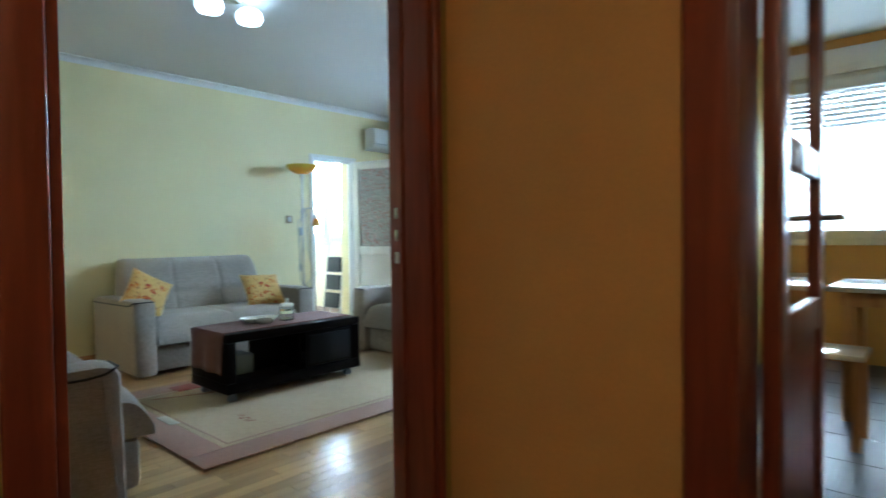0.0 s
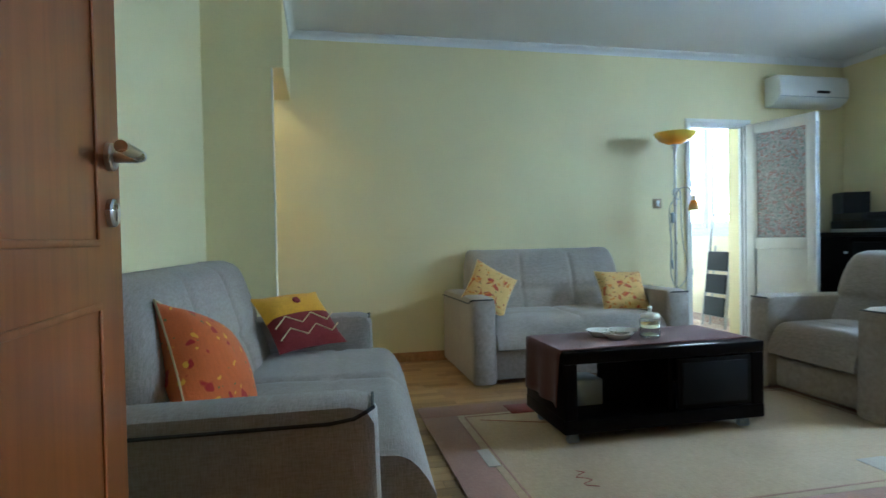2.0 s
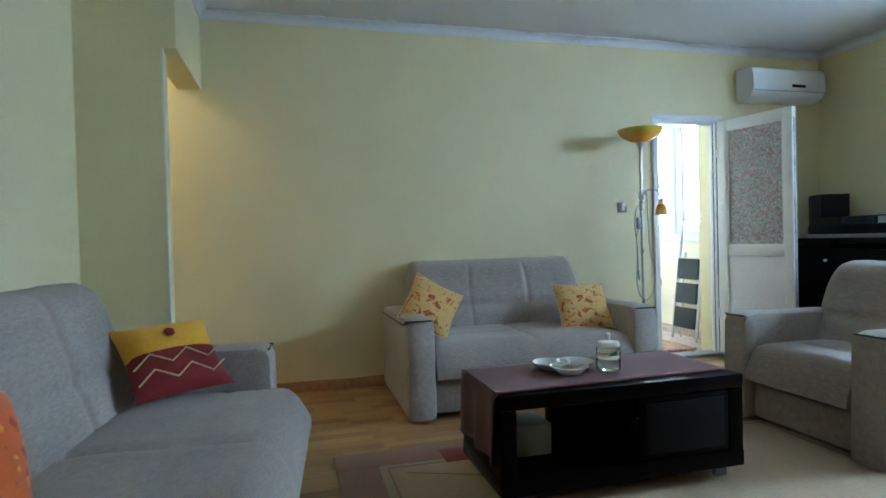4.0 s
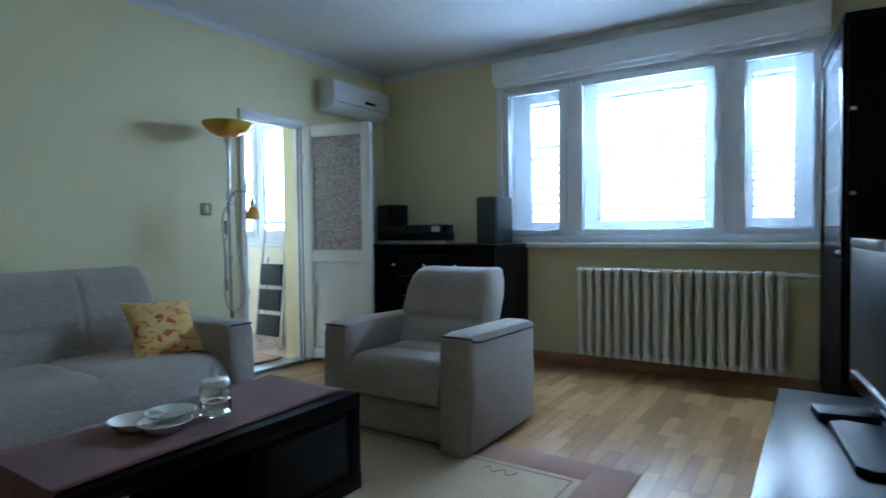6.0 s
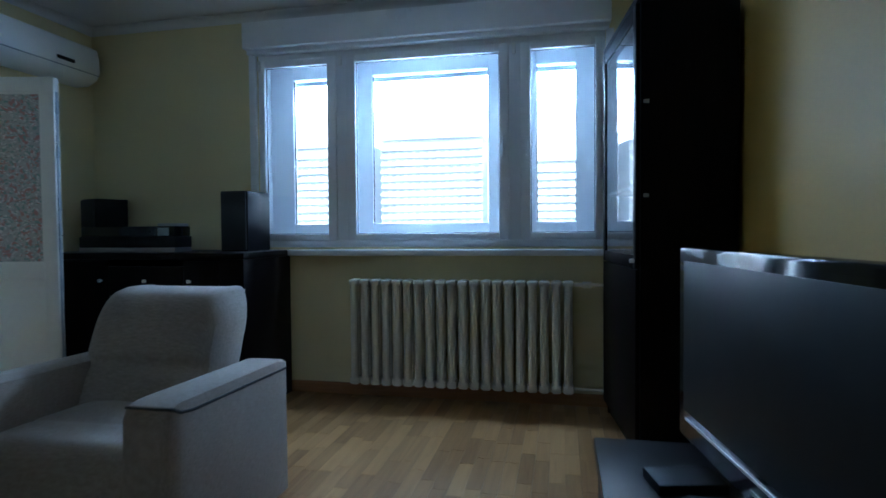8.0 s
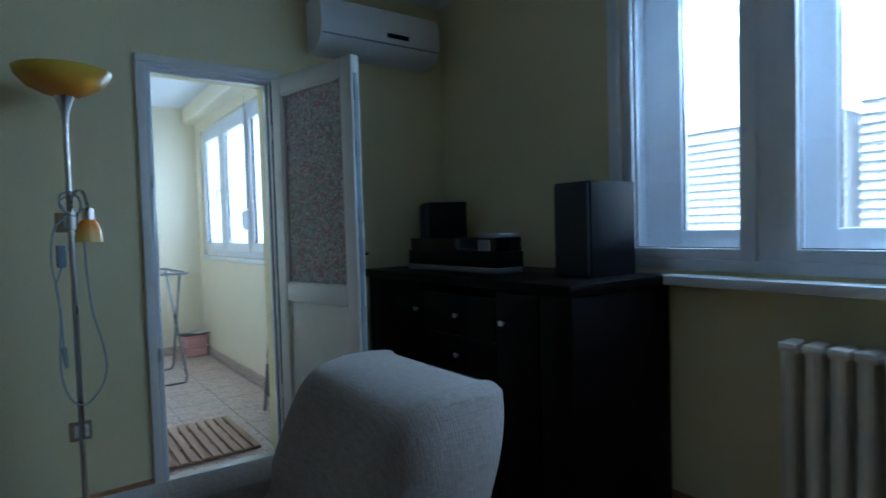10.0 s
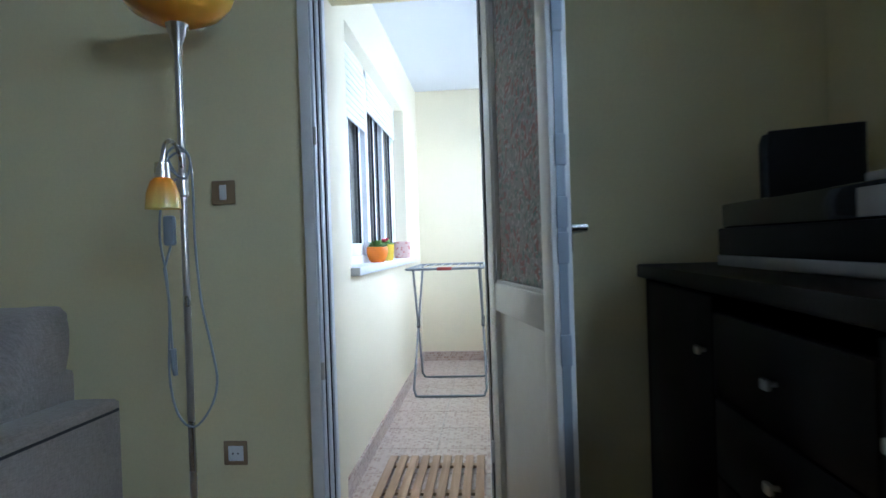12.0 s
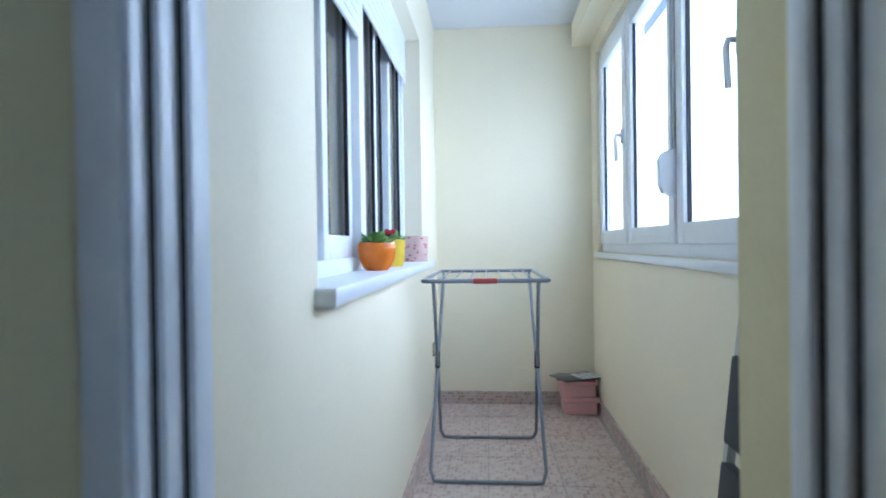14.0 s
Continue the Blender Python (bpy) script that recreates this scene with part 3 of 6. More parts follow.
# ---- windows ----
def casement(name, m, w, h, sashes, label, frame_w=0.055, depth=0.07, handle=()):
    """A plastic window in the x-z plane, base at its lower left corner, looking towards -y.
    sashes: (x0, x1) clear openings of the outer frame."""
    win = thing(name, m, label, "window", kind="structure")
    bm = bmesh.new()
    bx(bm, 0, w, 0, depth, 0, frame_w, 0.004)
    bx(bm, 0, w, 0, depth, h - frame_w, h, 0.004)
    xs = [0.0] + [v for s in sashes for v in s] + [w]
    for a, b in zip(xs[::2], xs[1::2]):
        bx(bm, a, b, 0.001, depth - 0.001, frame_w - 0.004, h - frame_w + 0.004, 0.004)
    part("window_frame", bm, PVC, win)
    for i, (a, b) in enumerate(sashes):
        bm = bmesh.new()
        z0, z1 = frame_w - 0.006, h - frame_w + 0.006
        s, r = 0.065, 0.065
        y0, y1 = -0.018, 0.045
        bx(bm, a - 0.006, a + s, y0, y1, z0, z1, 0.006)
        bx(bm, b - r, b + 0.006, y0, y1, z0, z1, 0.006)
        bx(bm, a + s - 0.002, b - r + 0.002, y0 + 0.001, y1, z0, z0 + 0.075, 0.006)
        bx(bm, a + s - 0.002, b - r + 0.002, y0 + 0.001, y1, z1 - 0.085, z1, 0.006)
        sash = part("sash", bm, PVC, win)
        g = box(a + s - 0.004, b - r + 0.004, y0 + 0.03, y0 + 0.042, z0 + 0.073, z1 - 0.083)
        pane = part("pane", g, GLASS, sash, "clear glass pane")
        pane.visible_shadow = False
        bm = bmesh.new()
        for q in ((a + s - 0.003, a + s + 0.005), (b - r - 0.005, b - r + 0.003)):
            bx(bm, q[0], q[1], y0 + 0.015, y0 + 0.029, z0 + 0.075, z1 - 0.085)
        part("seal", bm, SEAL, sash, "dark rubber glazing seal")
        if i in handle:
            hx = b - r / 2 if handle[i] > 0 else a + s / 2
            bm = bmesh.new()
            bx(bm, hx - 0.014, hx + 0.014, -0.03, -0.017, h * 0.45, h * 0.45 + 0.07, 0.004)
            tube(bm, [(hx, -0.03, h * 0.45 + 0.04), (hx, -0.055, h * 0.45 + 0.04), (hx, -0.06, h * 0.45 + 0.02), (hx, -0.055, h * 0.45 - 0.09)], 0.009)
            part("handle", bm, PVC, sash, "white window handle")
    return win


lw = LWIN[1] - LWIN[0]
lh = LWIN[3] - LWIN[2]
living_window = thing("window_1", pose(LWIN[0], YN + 0.005, LWIN[2]), "white three-part double window with clear panes, closed", "window", kind="structure")
INNER = [(0.055, 0.515), (0.715, 1.68), (1.88, 2.275)]       # clear glass of the inner sashes
OUTER = [(0.195, 0.45), (0.785, 1.595), (1.91, 2.165)]      # clear glass of the outer sashes
GZ0, GZ1, OZ0, OZ1 = 0.09, 1.24, 0.16, 1.185


def ring(bm, x0, x1, z0, z1, a0, a1, c0, c1, y0, y1, bevel=0.006):
    """Four bars from the outer rectangle x0..x1, z0..z1 in to the clear opening a0..a1, c0..c1."""
    bx(bm, x0, a0, y0, y1, z0, z1, bevel)
    bx(bm, a1, x1, y0, y1, z0, z1, bevel)
    bx(bm, a0 - 0.003, a1 + 0.003, y0 + 0.001, y1 - 0.001, z0, c0, bevel)
    bx(bm, a0 - 0.003, a1 + 0.003, y0 + 0.001, y1 - 0.001, c1, z1, bevel)
    return bm


bm = bmesh.new()
bx(bm, 0, lw, 0.0, 0.20, 0.0, 0.05, 0.004), bx(bm, 0, lw, 0.0, 0.20, lh - 0.085, lh, 0.004)
for a, b in ((0.0, 0.022), (0.575, 0.655), (1.74, 1.82), (lw - 0.022, lw)):
    bx(bm, a, b, 0.0, 0.20, 0.048, lh - 0.083, 0.004)
part("window_frame", bm, PVC, living_window)
for i, ((a, b), (c, d)) in enumerate(zip(INNER, OUTER)):
    x0, x1 = ((0.02, 0.577), (0.653, 1.742), (1.818, lw - 0.02))[i]
    sash = part("sash", ring(bmesh.new(), x0, x1, 0.045, lh - 0.08, a, b, GZ0, GZ1, -0.014, 0.045), PVC, living_window)
    pane = part("pane", box(a - 0.004, b + 0.004, 0.018, 0.028, GZ0 - 0.004, GZ1 + 0.004), GLASS, sash, "clear glass pane")
    pane.visible_shadow = False
    part("seal", ring(bmesh.new(), a - 0.001, b + 0.001, GZ0 - 0.001, GZ1 + 0.001, a + 0.004, b - 0.004, GZ0 + 0.004, GZ1 - 0.004, 0.010, 0.017, 0.0), SEAL, sash, "dark rubber glazing seal")
    outer = part("outer_sash", ring(bmesh.new(), x0, x1, 0.05, lh - 0.085, c, d, OZ0, OZ1, 0.14, 0.195), PVC, living_window, "white outer sash behind the inner pane")
    pane = part("pane", box(c - 0.004, d + 0.004, 0.165, 0.173, OZ0 - 0.004, OZ1 + 0.004), GLASS, outer, "clear glass pane")
    pane.visible_shadow = False
    bm = bmesh.new()
    bx(bm, c - 0.001, c + 0.006, 0.156, 0.164, OZ0, OZ1), bx(bm, d - 0.006, d + 0.001, 0.156, 0.164, OZ0, OZ1)
    part("seal", bm, SEAL, outer, "dark rubber glazing seal")
    for k in range(4):
        part("shutter_slat", box(c - 0.03, d + 0.03, 0.21, 0.222, 1.155 + k * 0.036, 1.189 + k * 0.036, 0.004), PLASTIC_G, living_window, "raised roller shutter slat")
    if i:
        hx = b + 0.03 if i == 1 else a - 0.03
        bm = box(hx - 0.014, hx + 0.014, -0.027, -0.013, 0.66, 0.73, 0.004)
        tube(bm, [(hx, -0.025, 0.70), (hx, -0.05, 0.70), (hx, -0.055, 0.68), (hx, -0.05, 0.575)], 0.009)
        part("handle", bm, PVC, sash, "white window handle")
bm = box(-0.06, lw + 0.03, -0.105, -0.006, 1.355, 1.53, 0.006)
bx(bm, -0.05, lw + 0.02, -0.065, -0.007, 1.325, 1.358, 0.003)
part("shutter_box", bm, PVC, living_window, "white roller shutter casing")
bm = bmesh.new()
bx(bm, -0.055, -0.001, -0.03, -0.006, -0.02, 1.33, 0.004)
bx(bm, lw + 0.001, lw + 0.05, -0.03, -0.006, -0.02, 1.33, 0.004)
part("casing", bm, PVC, living_window)
for hx in (0.005, 0.60, 1.765):
    part("hinge", box(hx, hx + 0.022, -0.022, 0.0, 1.22, 1.29, 0.004), PLASTIC_W, living_window, "white sash hinge cover")
bm = box(LWIN[0] - 0.05, LWIN[1] + 0.04, YN - 0.09, YN + 0.02, 0.945, 0.985, 0.008)
solid("window_sill_living", bm, PVC, "white window sill over the radiator", "window sill", "structure")

bw = BWIN[1] - BWIN[0]
casement("window_2", pose(BWIN[0], BY1 + 0.03, BWIN[2]), bw, BWIN[3] - BWIN[2],
         [(0.05, 0.70), (0.74, 1.44), (1.48, 2.06), (2.10, 2.55)], "white balcony casement windows in strong daylight", 0.055, 0.08, {0: 1, 2: 1})
belt = thing("shutter_belt_winder", pose(-7.00, BY1 + 0.012, 1.22), "white roller shutter belt winder with a grey strap", "belt winder")
part("housing", extrude(bmesh.new(), [(0.0, 0.0), (-0.045, 0.015), (-0.06, 0.05), (-0.06, 0.14), (-0.045, 0.165), (0.0, 0.18)], "x", -0.02, 0.02, 0.004), PVC, belt)
part("strap", box(-0.01, 0.01, -0.012, -0.009, 0.17, 1.08), PLASTIC_G, belt, "grey shutter strap")
bm = box(BWIN[0] - 0.02, BWIN[1], BY1 - 0.02, BY1 + 0.03, 0.965, 0.998, 0.005)
solid("window_sill_balcony", bm, PVC, "narrow white sill under the balcony windows", "window sill", "structure")

# inner window onto the balcony: sliding sashes behind lowered shutter slats
inner = thing("window_3", pose(-7.80, BY0 - 0.09, 0.97), "white sliding window with half-lowered roller shutters", "window", kind="structure")
iw, ih = 1.83, 1.15
bm = bmesh.new()
bx(bm, 0, iw, -0.09, 0.0, 0, 0.05, 0.004), bx(bm, 0, iw, -0.09, 0.0, ih - 0.05, ih, 0.004)
bx(bm, 0, 0.05, -0.09, 0.0, 0.045, ih - 0.045, 0.004), bx(bm, iw - 0.05, iw, -0.09, 0.0, 0.045, ih - 0.045, 0.004)
bx(bm, 1.04, 1.11, -0.09, 0.02, 0.045, ih - 0.045, 0.004)
part("window_frame", bm, PVC, inner)
for a, b, y in ((0.05, 0.40, -0.03), (0.36, 0.72, -0.06), (0.68, 1.04, -0.03), (1.11, 1.44, -0.03), (1.40, 1.78, -0.06)):
    bm = bmesh.new()
    bx(bm, a, a + 0.05, y - 0.02, y + 0.02, 0.05, ih - 0.05, 0.004), bx(bm, b - 0.05, b, y - 0.02, y + 0.02, 0.05, ih - 0.05, 0.004)
    bx(bm, a + 0.05, b - 0.05, y - 0.02, y + 0.02, 0.05, 0.12, 0.004), bx(bm, a + 0.05, b - 0.05, y - 0.02, y + 0.02, ih - 0.12, ih - 0.05, 0.004)
    sash = part("sash", bm, PVC, inner)
    pane = part("pane", box(a + 0.048, b - 0.048, y - 0.005, y + 0.005, 0.118, ih - 0.118), GLASS, sash, "clear glass pane")
    pane.visible_shadow = False
    bm = box(a + 0.05, a + 0.058, y + 0.008, y + 0.021, 0.12, ih - 0.12)
    bx(bm, b - 0.058, b - 0.05, y + 0.008, y + 0.021, 0.12, ih - 0.12)
    part("seal", bm, SEAL, sash, "dark rubber glazing seal")
for a, b, z0 in ((0.05, 1.04, 0.91), (1.11, 1.78, 0.77)):
    k = 0
    while z0 + 0.036 * k < ih:
        z = z0 + 0.036 * k
        part("slat", box(a, b, 0.012, 0.022, z, min(z + 0.034, ih), 0.003), PVC, inner)
        k += 1
bm = box(-8.0, -5.945, BY0 - 0.095, BY0 + 0.045, 0.935, 0.975, 0.006)
solid("window_sill_inner", bm, PVC, "deep white window sill with plant pots", "window sill", "structure")


# ---- balcony door ----
dy0, dy1, dz = DOOR[0], DOOR[1], DOOR[3]
bdoor = thing("door_1", pose(XW, 0, 0), "white glazed balcony door standing open into the room", "door", kind="structure")
bm = bmesh.new()
for a, b in ((dy0 - 0.04, dy0 + 0.0), (dy1, dy1 + 0.03)):
    bx(bm, 0.0, 0.022, a, b, 0, dz + 0.0, 0.005)
bx(bm, 0.0, 0.022, dy0 - 0.04, dy1 + 0.03, dz, dz + 0.035, 0.005)
part("trim", bm, PAINTED, bdoor, "white painted door casing")
bm = bmesh.new()
for s, o in ((1, dy0), (-1, dy1)):
    for k, (d0, d1, w) in enumerate(((-0.005, 0.02, 0.010), (-0.035, -0.005, 0.021), (-0.07, -0.035, 0.032))):
        bx(bm, d0, d1, min(o, o + s * w), max(o, o + s * w), 0, dz, 0.003)
for d0, d1, w in ((-0.005, 0.02, 0.010), (-0.035, -0.005, 0.021), (-0.07, -0.035, 0.032)):
    bx(bm, d0, d1, dy0, dy1, dz - w, dz, 0.003)
part("door_frame", bm, PVC, bdoor, "white stepped door frame with grooves")
bm = bmesh.new()
for s, o in ((1, dy0), (-1, dy1)):
    for d, w in ((-0.006, 0.014), (-0.036, 0.025)):
        bx(bm, d - 0.003, d + 0.004, min(o, o + s * w), max(o, o + s * w), 0, dz - 0.02)
part("seal", bm, SEAL, bdoor, "dark rubber door seals")
part("threshold", box(-0.09, 0.03, dy0 + 0.001, dy1 - 0.001, 0.001, 0.03, 0.005), ALU, bdoor, "metal door threshold")
bm = bmesh.new()
for hz in (0.62, 1.42):
    bx(bm, 0.02, 0.028, dy0 + 0.004, dy0 + 0.016, hz, hz + 0.06, 0.002)
part("strike_plate", bm, CHROME, bdoor, "small metal strike plates")
LEAF_W, LEAF_T, LEAF_H = 0.625, 0.05, 1.95
leaf = thing("balcony_door_leaf", pose(XW + 0.025, dy1 - 0.02, 0.035, 0, 0, 13.3), "white balcony door leaf with patterned glass, open", "door")
bm = bmesh.new()
s = 0.075
bx(bm, 0, s, 0, LEAF_T, 0, LEAF_H, 0.006), bx(bm, LEAF_W - s, LEAF_W, 0, LEAF_T, 0, LEAF_H, 0.006)
for z0, z1 in ((0, 0.09), (0.815, 0.905), (LEAF_H - 0.085, LEAF_H)):
    bx(bm, s - 0.002, LEAF_W - s + 0.002, 0.001, LEAF_T - 0.001, z0, z1, 0.006)
part("leaf_frame", bm, PAINTED, leaf)
bm = box(s - 0.004, LEAF_W - s + 0.004, 0.018, 0.032, 0.088, 0.818)
part("panel", bm, PAINTED, leaf, "flat white lower panel")
pane = part("pane", box(s - 0.004, LEAF_W - s + 0.004, 0.02, 0.03, 0.903, LEAF_H - 0.083), CURTAIN, leaf, "mottled patterned glass with red and green flowers")
bm = bmesh.new()
bx(bm, s - 0.001, s + 0.012, 0.006, 0.044, 0.9, LEAF_H - 0.08, 0.003), bx(bm, LEAF_W - s - 0.012, LEAF_W - s + 0.001, 0.006, 0.044, 0.9, LEAF_H - 0.08, 0.003)
bx(bm, s, LEAF_W - s, 0.006, 0.044, 0.9, 0.914, 0.003), bx(bm, s, LEAF_W - s, 0.006, 0.044, LEAF_H - 0.094, LEAF_H - 0.08, 0.003)
part("glazing_bead", bm, PAINTED, leaf)
bm = bmesh.new()
bx(bm, LEAF_W - 0.001, LEAF_W + 0.003, 0.015, 0.035, 0.1, LEAF_H - 0.08)
for z in (0.35, 0.75, 0.98, 1.06, 1.2, 1.5, 1.75):
    bx(bm, LEAF_W, LEAF_W + 0.007, 0.012, 0.038, z, z + 0.07, 0.002)
part("lock_strip", bm, PLASTIC_G, leaf, "metal espagnolette strip on the edge")
bm = bmesh.new()
tube(bm, [(LEAF_W - 0.035, LEAF_T, 1.06), (LEAF_W - 0.035, LEAF_T + 0.045, 1.06), (LEAF_W - 0.05, LEAF_T + 0.05, 1.06), (LEAF_W - 0.15, LEAF_T + 0.05, 1.055)], 0.010)
bx(bm, LEAF_W - 0.05, LEAF_W - 0.02, LEAF_T - 0.001, LEAF_T + 0.008, 0.99, 1.12, 0.003)
part("handle", bm, CHROME, leaf, "dull metal lever handle")
for z in (0.3, 1.65):
    part("hinge", tube(bmesh.new(), [(-0.008, 0.0, z), (-0.008, 0.0, z + 0.07)], 0.008), PVC, leaf)

# ---- living room door and hall ----
ldoor = thing("door_2", pose(XE, 0, 0), "dark mahogany door frame between hall and living room", "door frame", kind="structure")
ly0, ly1, lz = LDOOR[0], LDOOR[1], LDOOR[3]
bm = bmesh.new()
bx(bm, -0.012, 0.162, ly0 - 0.035, ly0 + 0.004, 0, lz, 0.004), bx(bm, -0.012, 0.162, ly1 - 0.004, ly1 + 0.035, 0, lz, 0.004)
bx(bm, -0.012, 0.162, ly0 - 0.035, ly1 + 0.035, lz - 0.004, lz + 0.035, 0.004)
bx(bm, 0.04, 0.055, ly0, ly0 + 0.012, 0, lz, 0.003), bx(bm, 0.04, 0.055, ly1 - 0.012, ly1, 0, lz, 0.003)
part("lining", bm, MAHOG, ldoor)
for x0, x1, wide in ((0.16, 0.178, 0.045), (-0.028, -0.01, 0.095)):
    bm = bmesh.new()
    for a, b in ((ly0 - 0.095, ly0 - 0.018), (ly1 + 0.012, ly1 + wide)):
        bx(bm, x0, x1, a, b, 0, lz + 0.09, 0.008, 3)
    bx(bm, x0, x1, ly0 - 0.095, ly1 + wide, lz + 0.018, lz + 0.095, 0.008, 3)
    part("architrave", bm, MAHOG, ldoor, "rounded mahogany architrave")
bm = bmesh.new()
for z in (0.98, 1.05, 1.12):
    bx(bm, 0.012, 0.03, ly1 - 0.006, ly1 - 0.003, z, z + 0.035, 0.001)
part("strike_plate", bm, CHROME, ldoor, "brushed steel strike plate")
bm = bmesh.new()
for z in (0.25, 1.65):
    tube(bm, [(-0.02, ly0 + 0.004, z), (-0.02, ly0 + 0.004, z + 0.09)], 0.009)
part("hinge", bm, CHROME, ldoor, "steel door hinges")

bm = box(0.035, 0.065, ly0 + 0.012, ly0 + 0.0155, 1.32, 1.40, 0.001)
part("hinge_plate", bm, SILVER, ldoor, "pale steel hinge plate")
leaf2 = thing("living_room_door_leaf", pose(XE - 0.004, ly0 - 0.032, 0.008, 0, 0, 181), "orange-brown veneered door leaf standing wide open", "door")
W2, H2, T2 = 0.81, 2.0, 0.042
part("leaf", box(0, W2, -T2, 0, 0, H2, 0.003), DOORWOOD, leaf2)
bm = bmesh.new()
for z0, z1 in ((0.12, 0.895), (0.99, 1.88)):
    r = 0.012
    for a0, a1, b0, b1 in ((0.12, W2 - 0.12, z0, z0 + r), (0.12, W2 - 0.12, z1 - r, z1)):
        bx(bm, a0, a1, -T2 - 0.004, -T2 + 0.001, b0, b1, 0.003)
    for a in (0.12, W2 - 0.12 - r):
        bx(bm, a, a + r, -T2 - 0.004, -T2 + 0.001, z0 + r, z1 - r, 0.003)
part("panel_moulding", bm, DOORWOOD, leaf2, "thin raised panel mouldings")
bm = bmesh.new()
hx = W2 - 0.06
lathe(bm, [(0.0255, 0.0), (0.0255, 0.008), (0.022, 0.011)], 24)
bmesh.ops.rotate(bm, verts=bm.verts, cent=(0, 0, 0), matrix=Matrix.Rotation(radians(90), 3, "X"))
bmesh.ops.translate(bm, verts=bm.verts, vec=(hx, -T2, 1.15))
tube(bm, [(hx, -T2 - 0.005, 1.15), (hx, -T2 - 0.045, 1.15), (hx - 0.012, -T2 - 0.056, 1.15), (hx - 0.13, -T2 - 0.058, 1.15)], 0.0105, 12)
part("handle", bm, CHROME, leaf2, "brushed steel lever handle")
bm = bmesh.new()
lathe(bm, [(0.0255, 0.0), (0.0255, 0.008), (0.022, 0.011)], 24)
bmesh.ops.rotate(bm, verts=bm.verts, cent=(0, 0, 0), matrix=Matrix.Rotation(radians(90), 3, "X"))
bmesh.ops.translate(bm, verts=bm.verts, vec=(hx, -T2, 1.05))
bx(bm, hx - 0.004, hx + 0.004, -T2 - 0.013, -T2 - 0.009, 1.035, 1.065, 0.001)
part("key_rosette", bm, CHROME, leaf2, "round steel lock rosette")
part("lock_plate", box(W2 - 0.001, W2 + 0.002, -T2 + 0.01, -0.01, 0.98, 1.2), CHROME, leaf2, "steel lock plate on the edge")

kdoor = thing("door_3", pose(0, HN, 0), "dark mahogany kitchen door frame", "door frame", kind="structure")
kx0, kx1 = KDOOR[0], KDOOR[1]
bm = bmesh.new()
bx(bm, kx0, kx0 + 0.035, -0.012, 0.162, 0, lz, 0.004), bx(bm, kx1 - 0.035, kx1, -0.012, 0.162, 0, lz, 0.004)
bx(bm, kx0, kx1, -0.012, 0.162, lz - 0.035, lz, 0.004)
part("lining", bm, MAHOG, kdoor)
bm = bmesh.new()
bx(bm, kx0 - 0.075, kx0 + 0.03, -0.03, -0.011, 0, lz + 0.06, 0.008, 3), bx(bm, kx1 - 0.015, kx1 + 0.075, -0.03, -0.011, 0, lz + 0.06, 0.008, 3)
bx(bm, kx0 - 0.075, kx1 + 0.075, -0.03, -0.011, lz - 0.015, lz + 0.06, 0.008, 3)
part("architrave", bm, MAHOG, kdoor, "rounded mahogany architrave")
leaf3 = thing("kitchen_door_leaf", pose(kx0 + 0.04, HN + 0.16, 0.008, 0, 0, 92), "dark mahogany glazed kitchen door standing open", "door")
bm = bmesh.new()
bx(bm, 0, 0.11, -0.04, 0, 0, 2.0, 0.004), bx(bm, 0.65, 0.76, -0.04, 0, 0, 2.0, 0.004)
for z0, z1 in ((0, 0.2), (0.75, 0.85), (1.22, 1.3), (1.88, 2.0)):
    bx(bm, 0.108, 0.652, -0.039, -0.001, z0, z1, 0.004)
part("leaf_frame", bm, MAHOG, leaf3)
part("panel", box(0.108, 0.652, -0.03, -0.012, 0.198, 0.752), MAHOG, leaf3)
for z0, z1 in ((0.848, 1.222), (1.298, 1.882)):
    p = part("pane", box(0.108, 0.652, -0.023, -0.017, z0, z1), GLASS, leaf3, "clear glass pane")
    p.visible_shadow = False
bm = bmesh.new()
tube(bm, [(0.705, -0.04, 1.1), (0.705, -0.09, 1.1), (0.695, -0.1, 1.1), (0.59, -0.1, 1.1)], 0.010)
tube(bm, [(0.705, 0.0, 1.1), (0.705, 0.05, 1.1), (0.695, 0.06, 1.1), (0.59, 0.06, 1.1)], 0.010)
part("handle", bm, CHROME, leaf3, "dark metal lever handle")

# kitchen glimpse
casement("window_4", pose(-0.78, YN + 0.02, 0.95), 1.40, 1.40, [(0.06, 1.34)], "white kitchen window with a half-raised shutter")
ks = thing("kitchen_roller_shutter", pose(-0.78, YN + 0.13, 0), "pale roller shutter lowered over the top of the window", "roller shutter")
for k in range(9):
    part("slat", box(0.06, 1.34, 0, 0.012, 1.93 + k * 0.045, 1.965 + k * 0.045, 0.003), PVC, ks)
part("shutter_casing", box(-0.05, 1.45, -0.16, -0.135, 2.34, 2.54, 0.005), PVC, ks)
table = thing("kitchen_table", pose(0.22, 4.2, 0), "white-topped kitchen table on pine legs", "table")
part("tabletop", box(-0.5, 0.6, -0.35, 0.35, 0.73, 0.76, 0.006), CERAMIC, table, "glossy white tabletop")
part("apron", box(-0.44, 0.54, -0.29, 0.29, 0.65, 0.728, 0.004), KITCHEN_WOOD, table)
for x in (-0.43, 0.49):
    for y in (-0.28, 0.24):
        part("leg", box(x, x + 0.05, y, y + 0.05, 0, 0.729, 0.004), KITCHEN_WOOD, table)
stool = thing("kitchen_stool", pose(-0.22, 3.55, 0), "pine stool with a white seat", "stool")
part("seat", box(-0.16, 0.16, -0.16, 0.16, 0.44, 0.47, 0.008), CERAMIC, stool)
